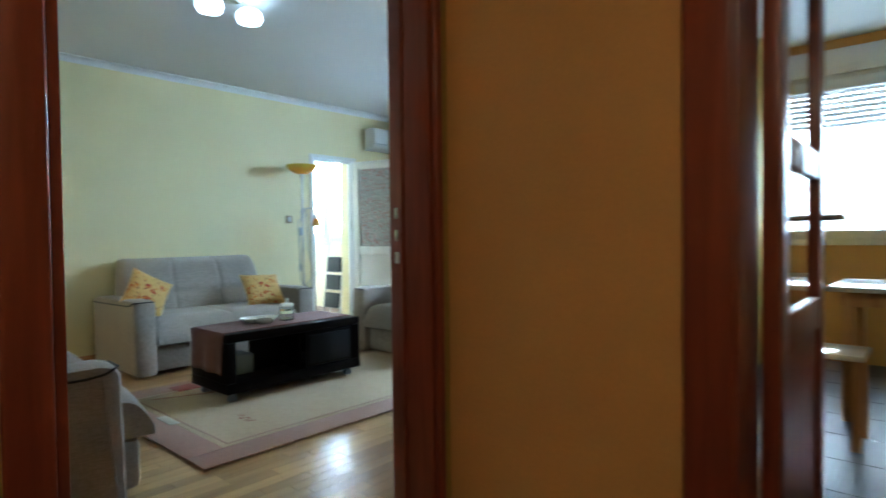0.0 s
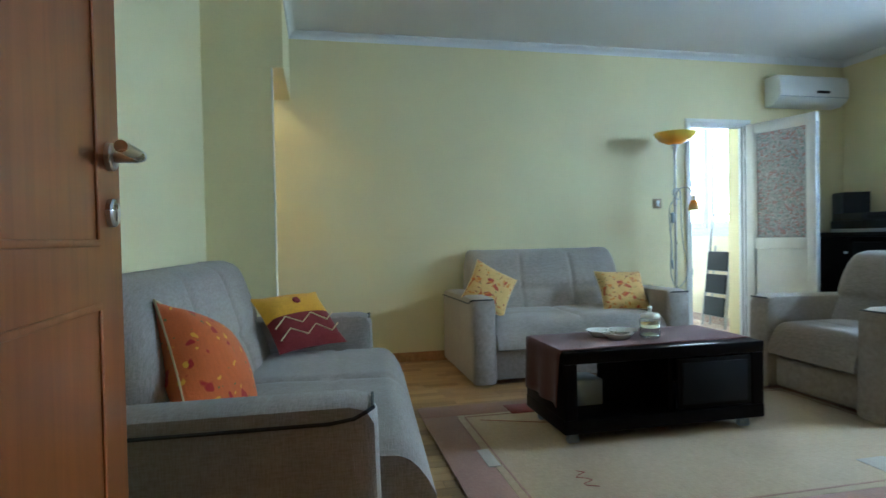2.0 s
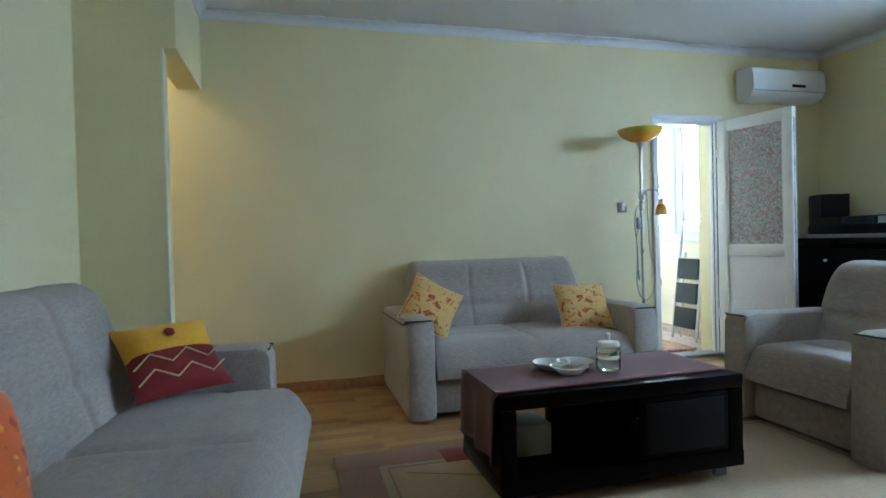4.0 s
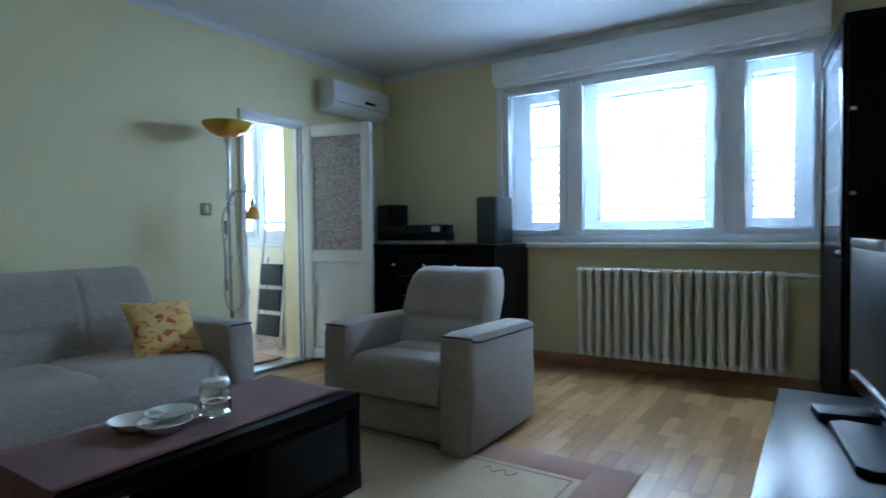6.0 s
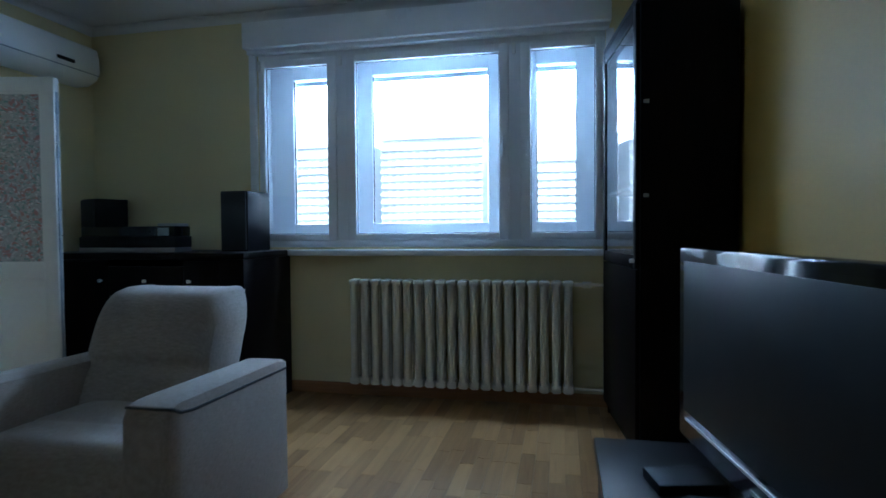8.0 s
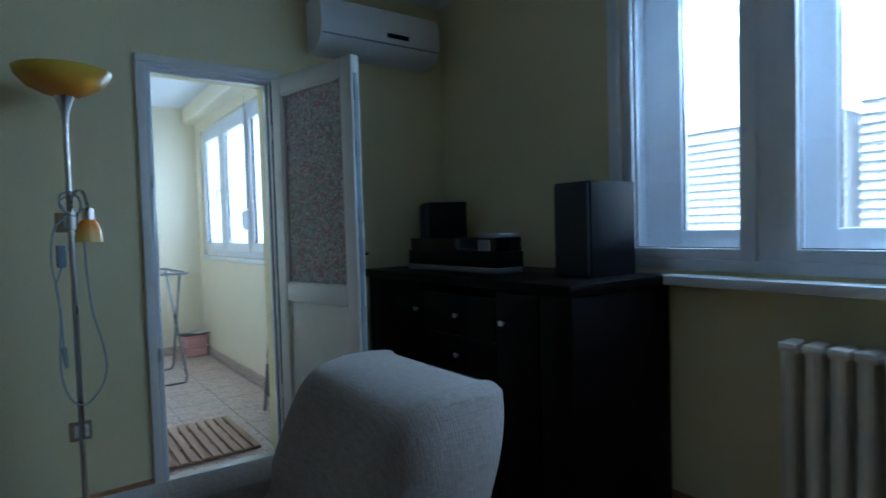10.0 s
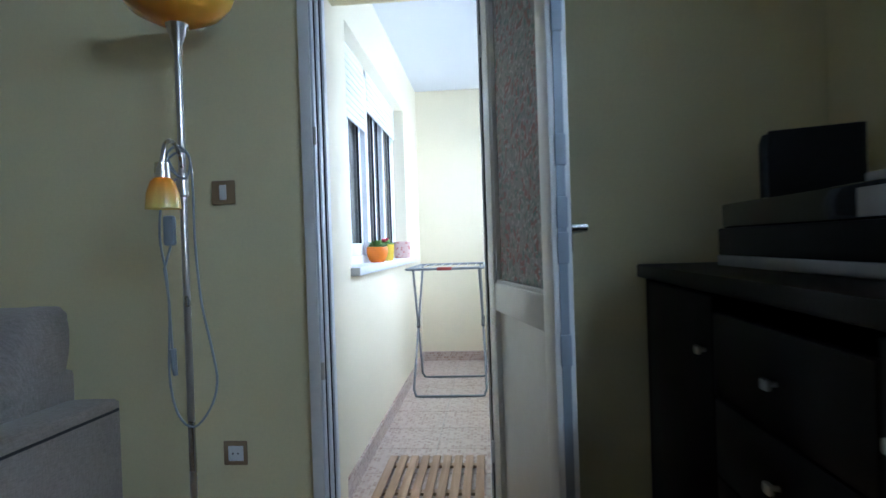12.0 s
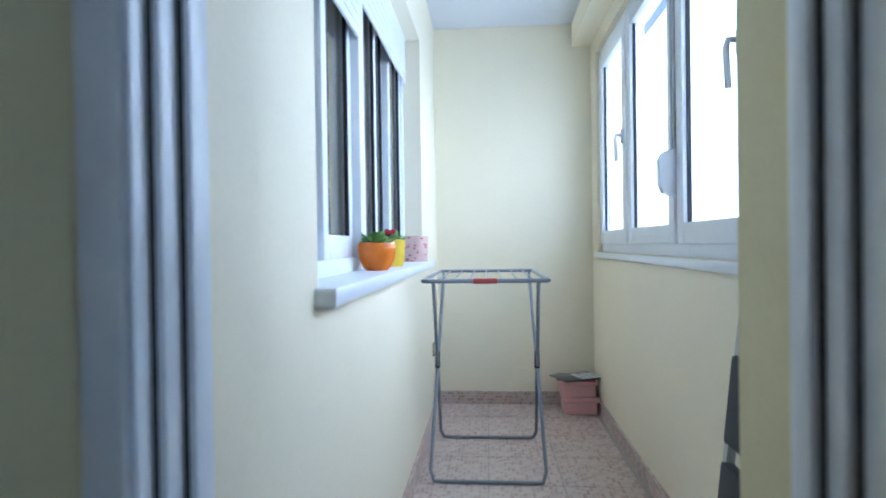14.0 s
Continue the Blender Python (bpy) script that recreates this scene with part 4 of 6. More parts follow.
for x in (-0.15, 0.11):
    for y in (-0.15, 0.11):
        part("leg", box(x, x + 0.035, y, y + 0.035, 0, 0.441, 0.003), KITCHEN_WOOD, stool)
solid("kitchen_heater", box(0.1, 0.7, YN - 0.14, YN - 0.04, 0.12, 0.72, 0.01), PLASTIC_W, "white panel heater under the kitchen window", "heater")
unit = thing("kitchen_shelf_unit", pose(-0.80, 3.2, 0), "dark kitchen shelf unit seen through the glazed door", "shelf")
for y in (-0.3, 0.28):
    part("side_panel", box(-0.17, 0.17, y, y + 0.02, 0, 1.0, 0.002), WENGE_V, unit)
for z in (0.1, 0.4, 0.7, 0.98):
    part("shelf", box(-0.17, 0.17, -0.28, 0.28, z, z + 0.02, 0.002), WENGE, unit)


# ---- sofas and armchair ----
def upholstered(name, m, w, d, label, category, back_h=0.88, arm_h=0.60, seats=2, arm_w=0.17, cells=3, seat_d=None, rake=0.17, start=-0.30, thick=0.13, widen=0.012, shift=0.0, group=""):
    """A seat with boxy arms, facing -y, its back along y = 0 and its front at y = -d."""
    t = thing(name, m, label, category, group)
    iw = w - 2 * arm_w
    sd = seat_d or d
    part("base", box(-iw / 2 - 0.004, iw / 2 + 0.004, -sd + 0.06, -0.04, 0.03, 0.24, 0.03), SOFA, t)
    for s in (-1, 1):
        x0, x1 = (-w / 2, -iw / 2) if s < 0 else (iw / 2, w / 2)
        # arm: side outline with a top that rolls over at the front
        out = [(-0.02, 0.02), (-d + 0.01, 0.02), (-d, 0.04), (-d + 0.012, arm_h - 0.05), (-d + 0.035, arm_h - 0.012), (-d + 0.08, arm_h), (-0.10, arm_h - 0.012), (-0.02, arm_h - 0.03)]
        arm = part("armrest", extrude(bmesh.new(), out, "x", x0, x1, 0.034), SOFA, t)
        bm = bmesh.new()
        path = [(-0.05, arm_h - 0.058), (-d + 0.13, arm_h - 0.045), (-d + 0.07, arm_h - 0.036), (-d + 0.04, arm_h - 0.020)]
        outer = x0 + 0.001 if s < 0 else x1 - 0.001
        tube(bm, [(outer, y, z) for y, z in path] + [(outer - s * 0.02, -d + 0.022, arm_h - 0.014)], 0.0055, 6)
        tube(bm, [(x0 + 0.02, -d + 0.024, arm_h - 0.016), (x1 - 0.02, -d + 0.024, arm_h - 0.016)], 0.0045, 6)
        part("piping", bm, PIPING, arm, "black welt piping")
        part("foot", box((x0 + x1) / 2 - 0.03, (x0 + x1) / 2 + 0.03, -d + 0.08, -d + 0.14, 0.0, 0.03, 0.004), BLACK, t)
    # seat cushion with puffed top
    for k in range(seats):
        a, b = -iw / 2 + iw * k / seats, -iw / 2 + iw * (k + 1) / seats
        bm = bmesh.new()
        n, mm = 40, 30
        r = 0.05
        def top(u, v):
            e = (1 - (2 * u - 1) ** 6) * (1 - (2 * v - 1) ** 6)
            groove = 0.012 * math.exp(-((v - 0.45) / 0.02) ** 2)
            roll = 0.12 * max(0.0, (0.16 - v) / 0.16) ** 2.2
            seam = 0.012 * math.exp(-((u - 0.5) / 0.012) ** 2) * (w > 1)
            return 0.235 + 0.165 + 0.05 * max(e, 0) ** 0.5 - groove - roll - seam + 0.004 * noise.noise((u * 5 + k, v * 5, w))
        rows = [[bm.verts.new((a + 0.003 + (b - a - 0.006) * i / n, -sd + 0.005 + (sd - 0.24) * j / mm, top(i / n, j / mm))) for j in range(mm + 1)] for i in range(n + 1)]
        low = [[bm.verts.new((v.co.x, v.co.y, 0.245)) for v in row] for row in rows]
        for i in range(n):
            for j in range(mm):
                bm.faces.new((rows[i][j], rows[i + 1][j], rows[i + 1][j + 1], rows[i][j + 1]))
        for i in range(n):
            bm.faces.new((rows[i][0], low[i][0], low[i + 1][0], rows[i + 1][0]))
            bm.faces.new((rows[i][mm], rows[i + 1][mm], low[i + 1][mm], low[i][mm]))
        for j in range(mm):
            bm.faces.new((rows[0][j], rows[0][j + 1], low[0][j + 1], low[0][j]))
            bm.faces.new((rows[n][j], low[n][j], low[n][j + 1], rows[n][j + 1]))
        bmesh.ops.bevel(bm, geom=[e for e in bm.edges if e.calc_face_angle(0) > 1.0], offset=0.03, segments=3, profile=0.5, affect="EDGES")
        part("seat_cushion", bm, SOFA, t)
        part("seat_piping", tube(bmesh.new(), [(a + 0.02, -sd + 0.02, 0.243), (b - 0.02, -sd + 0.02, 0.243)], 0.005, 6), PIPING, t, "dark seam under the seat cushion")
    # backrest: leaning, tufted into cells
    bm = bmesh.new()
    nu, nv = cells * 24, 30
    def back(u, v, side):
        lean = start + rake * v
        z = 0.36 + (back_h - 0.36) * v
        edge = max(0.0, (1 - abs(2 * u - 1) ** 10)) ** 0.5 * max(0.0, 1 - max(0, (v - 0.82) / 0.18) ** 3) ** 0.6
        cu = abs((u * cells) % 1.0 - 0.5) * 2
        tuft = 0.026 * max(0, 1 - (1 - cu) / 0.10) ** 1.5 * (0.05 < u < 0.95) + 0.022 * math.exp(-((v - 0.42) / 0.035) ** 2)
        y = lean - 0.06 * edge + tuft if side else lean + thick + 0.03 * edge
        return (shift - iw / 2 - widen + (iw + 2 * widen) * u - (0.055 * (2 * u - 1) * (max(0, v - 0.65) / 0.35) ** 2), y, z)
    g = {sk: [[bm.verts.new(back(i / nu, j / nv, sk)) for j in range(nv + 1)] for i in range(nu + 1)] for sk in (0, 1)}
    for sk in (0, 1):
        for i in range(nu):
            for j in range(nv):
                bm.faces.new((g[sk][i][j], g[sk][i + 1][j], g[sk][i + 1][j + 1], g[sk][i][j + 1]))
    for j in range(nv):
        for i in (0, nu):
            bm.faces.new((g[0][i][j], g[0][i][j + 1], g[1][i][j + 1], g[1][i][j]))
    for i in range(nu):
        for j in (0, nv):
            bm.faces.new((g[0][i][j], g[0][i + 1][j], g[1][i + 1][j], g[1][i][j]))
    bmesh.ops.recalc_face_normals(bm, faces=bm.faces)
    bmesh.ops.bevel(bm, geom=[e for e in bm.edges if e.calc_face_angle(0) > 1.0], offset=0.025, segments=3, profile=0.5, affect="EDGES")
    for _ in range(3):
        bmesh.ops.smooth_vert(bm, verts=bm.verts, factor=0.4, use_axis_x=True, use_axis_y=True, use_axis_z=True)
    part("backrest", bm, SOFA, t)
    part("back_panel", box(shift - iw / 2, shift + iw / 2, -0.14, -0.02, 0.04, back_h - 0.22, 0.02), SOFA, t)
    return t


upholstered("sofa", pose(-5.275, 2.515, 0, 0, 0, 90), 1.62, 0.96, "grey-beige two-seat sofa with tufted back, against the yellow wall", "sofa", 0.90, 0.60, 1, 0.17, 3)
upholstered("armchair", pose(-3.47, 4.245, 0), 0.94, 0.785, "grey-beige armchair with dark piping, in front of the sideboard", "armchair", 0.868, 0.60, 1, 0.17, 1, None, 0.20, -0.27, 0.19, 0.008, -0.06)
upholstered("sofa_bed", pose(-3.08, 0.14, 0, 0, 0, 175.5), 1.85, 0.815, "grey-beige sofa bed with black piping, against the wall", "sofa", 0.91, 0.60, 1, 0.18, 3, 0.97, 0.17, -0.26)


def scatter_cushion(name, m, w, t, mat, label, trim=True):
    c = thing(name, m, label, "cushion")
    part("cover", pillow(bmesh.new(), w, w, t), mat, c)
    if trim:
        k = w / 2 * 0.985
        pts = []
        for ax in range(4):
            for i in range(8):
                u = -1 + 2 * i / 8
                kk = 1 - 0.08 * (1 - u * u)
                x, z = ((u, -kk), (kk, u), (-u, kk), (-kk, -u))[ax]
                pts.append((x * k, 0, z * k))
        part("cord", tube(bmesh.new(), pts + pts[:1], 0.004, 6, caps=False), CREAM_TRIM, c)
    return c


def axes(at, u, v):
    """A pose from a centre and the directions of width and height."""
    z = Vector(v).normalized()
    x = Vector(u)
    x = (x - z * x.dot(z)).normalized()
    y = z.cross(x)
    return Matrix.Translation(at) @ Matrix((x, y, z)).transposed().to_4x4()


scatter_cushion("cushion", axes((-4.66, 1.93, 0.63), (0.15, 0.80, -0.55), (-0.45, 0.50, 0.80)), 0.34, 0.12, CUSH_CREAM, "cream cushion with red flowers, leaning on the sofa arm")
scatter_cushion("cushion", axes((-4.70, 3.0, 0.575), (0.1, 1.0, 0.02), (-0.68, 0.12, 0.74)), 0.375, 0.12, CUSH_CREAM, "cream cushion with red flowers, on the sofa seat")
c = thing("cushion", axes((-3.65, 0.625, 0.60), (-0.5, 0.86, 0.0), (-0.643, -0.414, 0.643)), "mustard and wine-red cushion with zigzag embroidery, on the sofa bed", "cushion")
bm = pillow(bmesh.new(), 0.375, 0.375, 0.13)
me_split = part("cover", bm, [CUSH_YELLOW, CUSH_RED], c)
for f in me_split.data.polygons:
    f.material_index = 1 if f.center.z < 0.0 else 0
bm = bmesh.new()
for zz in (-0.05, -0.12):
    tube(bm, [(-0.17 + 0.068 * i, -(0.003 + 0.07 * ((1 - ((-0.17 + 0.068 * i) / 0.21) ** 2) * (1 - (zz / 0.21) ** 2)) ** 0.42), zz + (0.035 if i % 2 else -0.02)) for i in range(6)], 0.0035, 6)
part("zigzag_braid", bm, CREAM_TRIM, c, "pale zigzag braid")
bm = bmesh.new()
lathe(bm, [(0.0, 0.0), (0.022, 0.002), (0.016, 0.008), (0.0, 0.010)][1:3], 10)
bmesh.ops.rotate(bm, verts=bm.verts, cent=(0, 0, 0), matrix=Matrix.Rotation(radians(90), 3, "X"))
bmesh.ops.translate(bm, verts=bm.verts, vec=(0, -0.067, 0.08))
part("flower", bm, CUSH_RED, c, "dark red cloth flower")
scatter_cushion("cushion", axes((-2.545, 0.40, 0.605), (-0.62, 0.42, -0.62), (-0.42, -0.28, 0.72)), 0.40, 0.19, CUSH_ORANGE, "orange satin cushion with embroidered flowers, on the sofa bed")


# ---- coffee table ----
TX0, TX1, TY0, TY1, TZ = -3.66, -3.155, 1.827, 2.905, 0.457
ct = thing("coffee_table", pose((TX0 + TX1) / 2, (TY0 + TY1) / 2, 0), "low dark wenge coffee table on castors with a drawer", "coffee table")
hx, hy = (TX1 - TX0) / 2, (TY1 - TY0) / 2
part("tabletop", box(-hx, hx, -hy, hy, TZ - 0.058, TZ, 0.008), WENGE, ct)
part("bottom_board", box(-hx, hx, -hy, hy, 0.072, 0.14, 0.007), WENGE, ct)
for s in (-1, 1):
    a, b = sorted((s * hy, s * (hy - 0.07)))
    part("side_panel", box(-hx + 0.004, hx - 0.004, a + 0.002, b - 0.002, 0.139, TZ - 0.057, 0.004), WENGE_V, ct)
part("divider", box(-hx + 0.03, hx - 0.03, 0.02, 0.045, 0.139, TZ - 0.057), WENGE_V, ct)
part("inner_panel", box(-0.01, 0.01, -0.24, 0.02, 0.139, TZ - 0.057), WENGE, ct)
part("inner_box", box(-0.12, 0.05, -hy + 0.075, -0.24, 0.1405, 0.27, 0.004), PLASTIC_G, ct, "grey box in the open compartment")
for s in (-1, 1):
    x0, x1 = sorted((s * (hx - 0.02), s * (hx - 0.001)))
    dr = part("drawer", box(x0, x1, 0.05, hy - 0.075, 0.146, TZ - 0.064, 0.006), WENGE, ct)
    part("drawer_panel", box(s * hx - 0.003, s * hx + 0.003, 0.075, hy - 0.10, 0.168, TZ - 0.086, 0.002), BLACK, dr, "inset dark drawer panel")
for x in (-hx + 0.07, hx - 0.07):
    for y in (-hy + 0.07, hy - 0.07):
        bm = bmesh.new()
        tube(bm, [(x - 0.012, y, 0.03), (x + 0.012, y, 0.03)], 0.029, 16)
        bx(bm, x - 0.02, x + 0.02, y - 0.012, y + 0.012, 0.045, 0.076, 0.004)
        part("castor", bm, PLASTIC_G, ct, "grey plastic castor")

# runner: lies along the table and hangs over one end
bm = bmesh.new()
nx, ny = 12, 44
span = []
for j in range(ny + 1):
    s = j / ny
    run = s * (0.26 + 2 * hy - 0.02)
    if run < 0.26:
        y, z = -hy - 0.008, TZ + 0.004 - (0.26 - run)
    else:
        y, z = -hy - 0.006 + (run - 0.26), TZ + 0.0045
    span.append((y, z, run))
grid = []
for j, (y, z, run) in enumerate(span):
    row = []
    for i in range(nx + 1):
        u = i / nx
        skew = 0.035 * (run - 0.26) - 0.01
        x = -0.225 + 0.44 * u - skew
        wv = 0.0012 * (1 + noise.noise((x * 9, y * 9, 3))) if run >= 0.27 else -0.012 * (0.26 - run) / 0.26 * (1 + math.sin(u * 14))
        row.append(bm.verts.new((x, y + (wv if run < 0.27 else 0), z + (wv if run >= 0.27 else 0))))
    grid.append(row)
for j in range(ny):
    for i in range(nx):
        bm.faces.new((grid[j][i], grid[j][i + 1], grid[j + 1][i + 1], grid[j + 1][i]))
runner = solid("table_runner", bm, CLOTH, "plain brown cloth runner hanging over the coffee table's end", "table runner", m=pose((TX0 + TX1) / 2, (TY0 + TY1) / 2, 0))
mod = runner.modifiers.new("thickness", "SOLIDIFY")
mod.thickness, mod.offset = 0.002, 1

# three-lobed dish
bm = bmesh.new()
for ang in (90, 210, 330):
    cx, cy = 0.062 * math.cos(radians(ang)), 0.062 * math.sin(radians(ang))
    lathe(bm, [(0.035, 0.0), (0.05, 0.003), (0.078, 0.030), (0.082, 0.034), (0.079, 0.035), (0.072, 0.030), (0.045, 0.008), (0.004, 0.007)], 28, cx, cy)
solid("serving_dish", bm, CERAMIC, "white three-lobed ceramic dish on the brown runner", "dish", m=pose(-3.43, 2.23, TZ + 0.009, 0, 0, 20))
jar = thing("glass_jar", pose(-3.38, 2.41, TZ + 0.009), "clear ribbed glass jar with a white lid, empty", "jar")
part("body", lathe(bmesh.new(), [(0.045, 0.0), (0.052, 0.006), (0.052, 0.045), (0.049, 0.05), (0.052, 0.055), (0.052, 0.085), (0.046, 0.10), (0.043, 0.10), (0.048, 0.083), (0.048, 0.01), (0.004, 0.008)]), JAR_GLASS, jar)
part("lid", lathe(bmesh.new(), [(0.048, 0.1005), (0.05, 0.104), (0.05, 0.113), (0.044, 0.122), (0.012, 0.128), (0.009, 0.140), (0.013, 0.152), (0.008, 0.160), (0.003, 0.161)]), CERAMIC, jar, "white lid with a small knob")

# ---- rug ----
RX0, RX1, RY0, RY1 = -3.96, -2.29, 1.265, 3.75
rug = thing("rug", pose(0, 0, 0.005), "beige rug with rosy brown border and small squares", "rug")
part("field", box(RX0 + 0.19, RX1 - 0.19, RY0 + 0.19, RY1 - 0.19, 0, 0.009, 0.003), RUG_MAIN, rug)
bm = bmesh.new()
bx(bm, RX0, RX0 + 0.19, RY0, RY1, 0, 0.009, 0.003), bx(bm, RX1 - 0.19, RX1, RY0, RY1, 0, 0.009, 0.003)
bx(bm, RX0 + 0.19, RX1 - 0.19, RY0, RY0 + 0.19, 0, 0.009, 0.003), bx(bm, RX0 + 0.19, RX1 - 0.19, RY1 - 0.19, RY1, 0, 0.009, 0.003)
part("border", bm, RUG_BORDER, rug, "rosy brown woven border")
for x, y, a, b, mt in ((-2.575, 3.01, 0.14, 0.17, RUG_RED), (-2.715, 2.97, 0.138, 0.14, RUG_GREY), (RX0 + 0.08, RY0 + 0.50, 0.16, 0.16, RUG_RED), (RX0 + 0.72, RY0 + 0.16, 0.20, 0.055, RUG_GREY)):
    part("woven_square", box(x, x + a, y, y + b, 0.004, 0.0125, 0.002), mt, rug)
for x, y in ((RX1 - 0.62, RY0 + 0.5), (RX1 - 0.62, RY1 - 0.30)):
    pts = [(x + 0.16 * i / 8, y + 0.03 * math.sin(i * 1.7), 0.0095) for i in range(9)]
    part("line_motif", tube(bmesh.new(), pts, 0.002, 5), RUG_RED, rug, "thin red line motif")
part("line_motif", tube(bmesh.new(), [(RX0 + 0.3, RY0 + 0.3, 0.0095), (RX0 + 0.42, RY0 + 0.6, 0.0095), (RX0 + 0.48, RY0 + 0.85, 0.0095)], 0.002, 5), RUG_RED, rug, "thin red line motif")
bm = bmesh.new()
ins = 0.225
for a in ((RX0 + ins, RX0 + ins + 0.008, RY0 + ins, RY1 - ins), (RX1 - ins - 0.008, RX1 - ins, RY0 + ins, RY1 - ins), (RX0 + ins, RX1 - ins, RY0 + ins, RY0 + ins + 0.008), (RX0 + ins, RX1 - ins, RY1 - ins - 0.008, RY1 - ins)):
    bx(bm, *a, 0.004, 0.0105)
part("inner_line", bm, RUG_BORDER, rug, "thin rosy line inside the border")


# ---- sideboard and hi-fi ----
SX0, SX1, SY0, SY1, SZ = -5.19, -3.72, 5.08, 5.68, 0.985
sb = thing("sideboard", pose(SX0, SY0, 0), "tall dark wenge sideboard with small metal knobs", "sideboard")
w, d = SX1 - SX0, SY1 - SY0
part("top_board", box(-0.015, w + 0.015, -0.02, d, SZ - 0.04, SZ, 0.006), WENGE, sb)
for a, b in ((0, 0.05), (w - 0.16, w)):
    part("side_panel", box(a, b, 0.002, d - 0.004, 0.0, SZ - 0.041, 0.004), WENGE_V, sb)
part("back_panel", box(0.05, w - 0.16, d - 0.03, d - 0.005, 0.05, SZ - 0.041), WENGE, sb)
part("plinth", box(0.05, w - 0.16, 0.03, d - 0.03, 0.0, 0.07), WENGE, sb)
def knob(x, y, z, par):
    bm = box(x - 0.012, x + 0.012, y - 0.024, y - 0.012, z - 0.010, z + 0.010, 0.004)
    tube(bm, [(x, y, z), (x, y - 0.014, z)], 0.005)
    part("knob", bm, CHROME, par, "small square metal knob")
for a, c2, kx in ((0.052, 0.541, 0.50), (1.071, w - 0.162, 1.12)):
    dr = part("door", box(a, c2, -0.004, 0.018, 0.075, SZ - 0.05, 0.004), WENGE_V, sb)
    knob(kx, -0.004, 0.813, dr)
zz = [0.075, 0.22, 0.385, 0.552, 0.72, 0.905]
for i in range(5):
    dr = part("drawer", box(0.545, 1.067, -0.004, 0.018, zz[i] + 0.002, zz[i + 1] - 0.002, 0.004), WENGE, sb)
    knob(0.815, -0.004, (zz[i] + zz[i + 1]) / 2, dr)


def loudspeaker(m, w, d, h, label):
    t = thing("loudspeaker", m, label, "loudspeaker", "pair of loudspeakers")
    part("cabinet", box(-w / 2, w / 2, 0, d, 0, h, 0.004), BLACK, t)
    part("grille", box(-w / 2 + 0.008, w / 2 - 0.008, -0.014, 0.001, 0.008, h - 0.008, 0.005), STEP, t, "black cloth grille")
    return t


loudspeaker(pose(-3.93, 5.335, SZ), 0.19, 0.28, 0.385, "black bookshelf loudspeaker beside the window, on the sideboard")
loudspeaker(pose(-5.08, 5.40, SZ, 0, 0, -22), 0.19, 0.22, 0.36, "black bookshelf loudspeaker in the corner, on the sideboard")
hf = thing("record_player", pose(-4.58, 5.225, SZ), "dark record player with a silver front strip", "record player")
part("base_strip", box(-0.42, 0.30, 0.0, 0.165, 0, 0.028, 0.004), SILVER, hf, "silver strip at the foot")
part("body", box(-0.42, 0.30, 0.005, 0.17, 0.028, 0.10, 0.004), BLACK, hf)
part("dust_cover", box(-0.41, 0.29, 0.012, 0.17, 0.10, 0.165, 0.006), BLACK_GLOSS, hf, "smoked dust cover")
part("display", box(0.17, 0.25, 0.008, 0.012, 0.105, 0.155, 0.001), SILVER, hf)
solid("small_box", box(-0.07, 0.07, -0.06, 0.06, 0, 0.018, 0.004), SILVER, "small silver box on the record player", "box", m=pose(-4.36, 5.32, SZ + 0.165))

# ---- air conditioner ----
ac = thing("air_conditioner", pose(XW, 4.76, 2.155), "white split air conditioner indoor unit high on the wall", "air conditioner")
out = [(0.0, 0.0), (0.0, 0.27), (0.14, 0.27), (0.18, 0.25), (0.195, 0.20), (0.20, 0.09), (0.17, 0.035), (0.10, 0.0)]
bm = bmesh.new()
extrude(bm, out, "y", 0.05, 0.80, 0.012)
part("body", bm, PLASTIC_W, ac)
part("louvre", box(0.10, 0.165, 0.11, 0.74, 0.006, 0.012, 0.002), PLASTIC_G, ac, "grey air louvre", pose(0, 0, 0.002, 0, -28, 0) @ pose(0.01, 0, 0.03))
part("display", box(0.188, 0.2035, 0.44, 0.58, 0.10, 0.125, 0.003), BLACK, ac, "small dark display")
part("panel_line", box(0.178, 0.2015, 0.06, 0.79, 0.066, 0.069), PLASTIC_G, ac)

# ---- floor lamp ----
LX, LY = -5.03, 3.69
fl = thing("floor_lamp", pose(LX, LY, 0), "slim steel floor lamp with amber bowl and reading arm", "floor lamp")
part("base", lathe(bmesh.new(), [(0.13, 0.0), (0.13, 0.012), (0.12, 0.02), (0.02, 0.032), (0.012, 0.05)]), CHROME, fl)
part("pole", tube(bmesh.new(), [(0, 0, 0.03), (0, 0, 1.68)], 0.0105, 14), CHROME, fl)
part("neck", lathe(bmesh.new(), [(0.012, 1.66), (0.014, 1.69), (0.028, 1.735), (0.034, 1.755), (0.01, 1.756)]), CHROME, fl)
part("shade", lathe(bmesh.new(), [(0.03, 1.752), (0.07, 1.762), (0.125, 1.79), (0.158, 1.828), (0.166, 1.85), (0.160, 1.852), (0.15, 1.832), (0.118, 1.798), (0.06, 1.772), (0.004, 1.768)], 40), AMBER_BOWL, fl, "amber glass uplighter bowl")
bm = bmesh.new()
ax, ay = 0.185, 0.045
pts = [(0.008, 0.002, 1.295), (0.015, 0.005, 1.325)] + [(ax * (0.5 - 0.42 * math.cos(radians(a))), ay * (0.5 - 0.42 * math.cos(radians(a))), 1.335 + 0.05 * math.sin(radians(a))) for a in range(10, 171, 20)] + [(ax, ay, 1.315), (ax, ay, 1.29)]
tube(bm, pts, 0.006, 8)
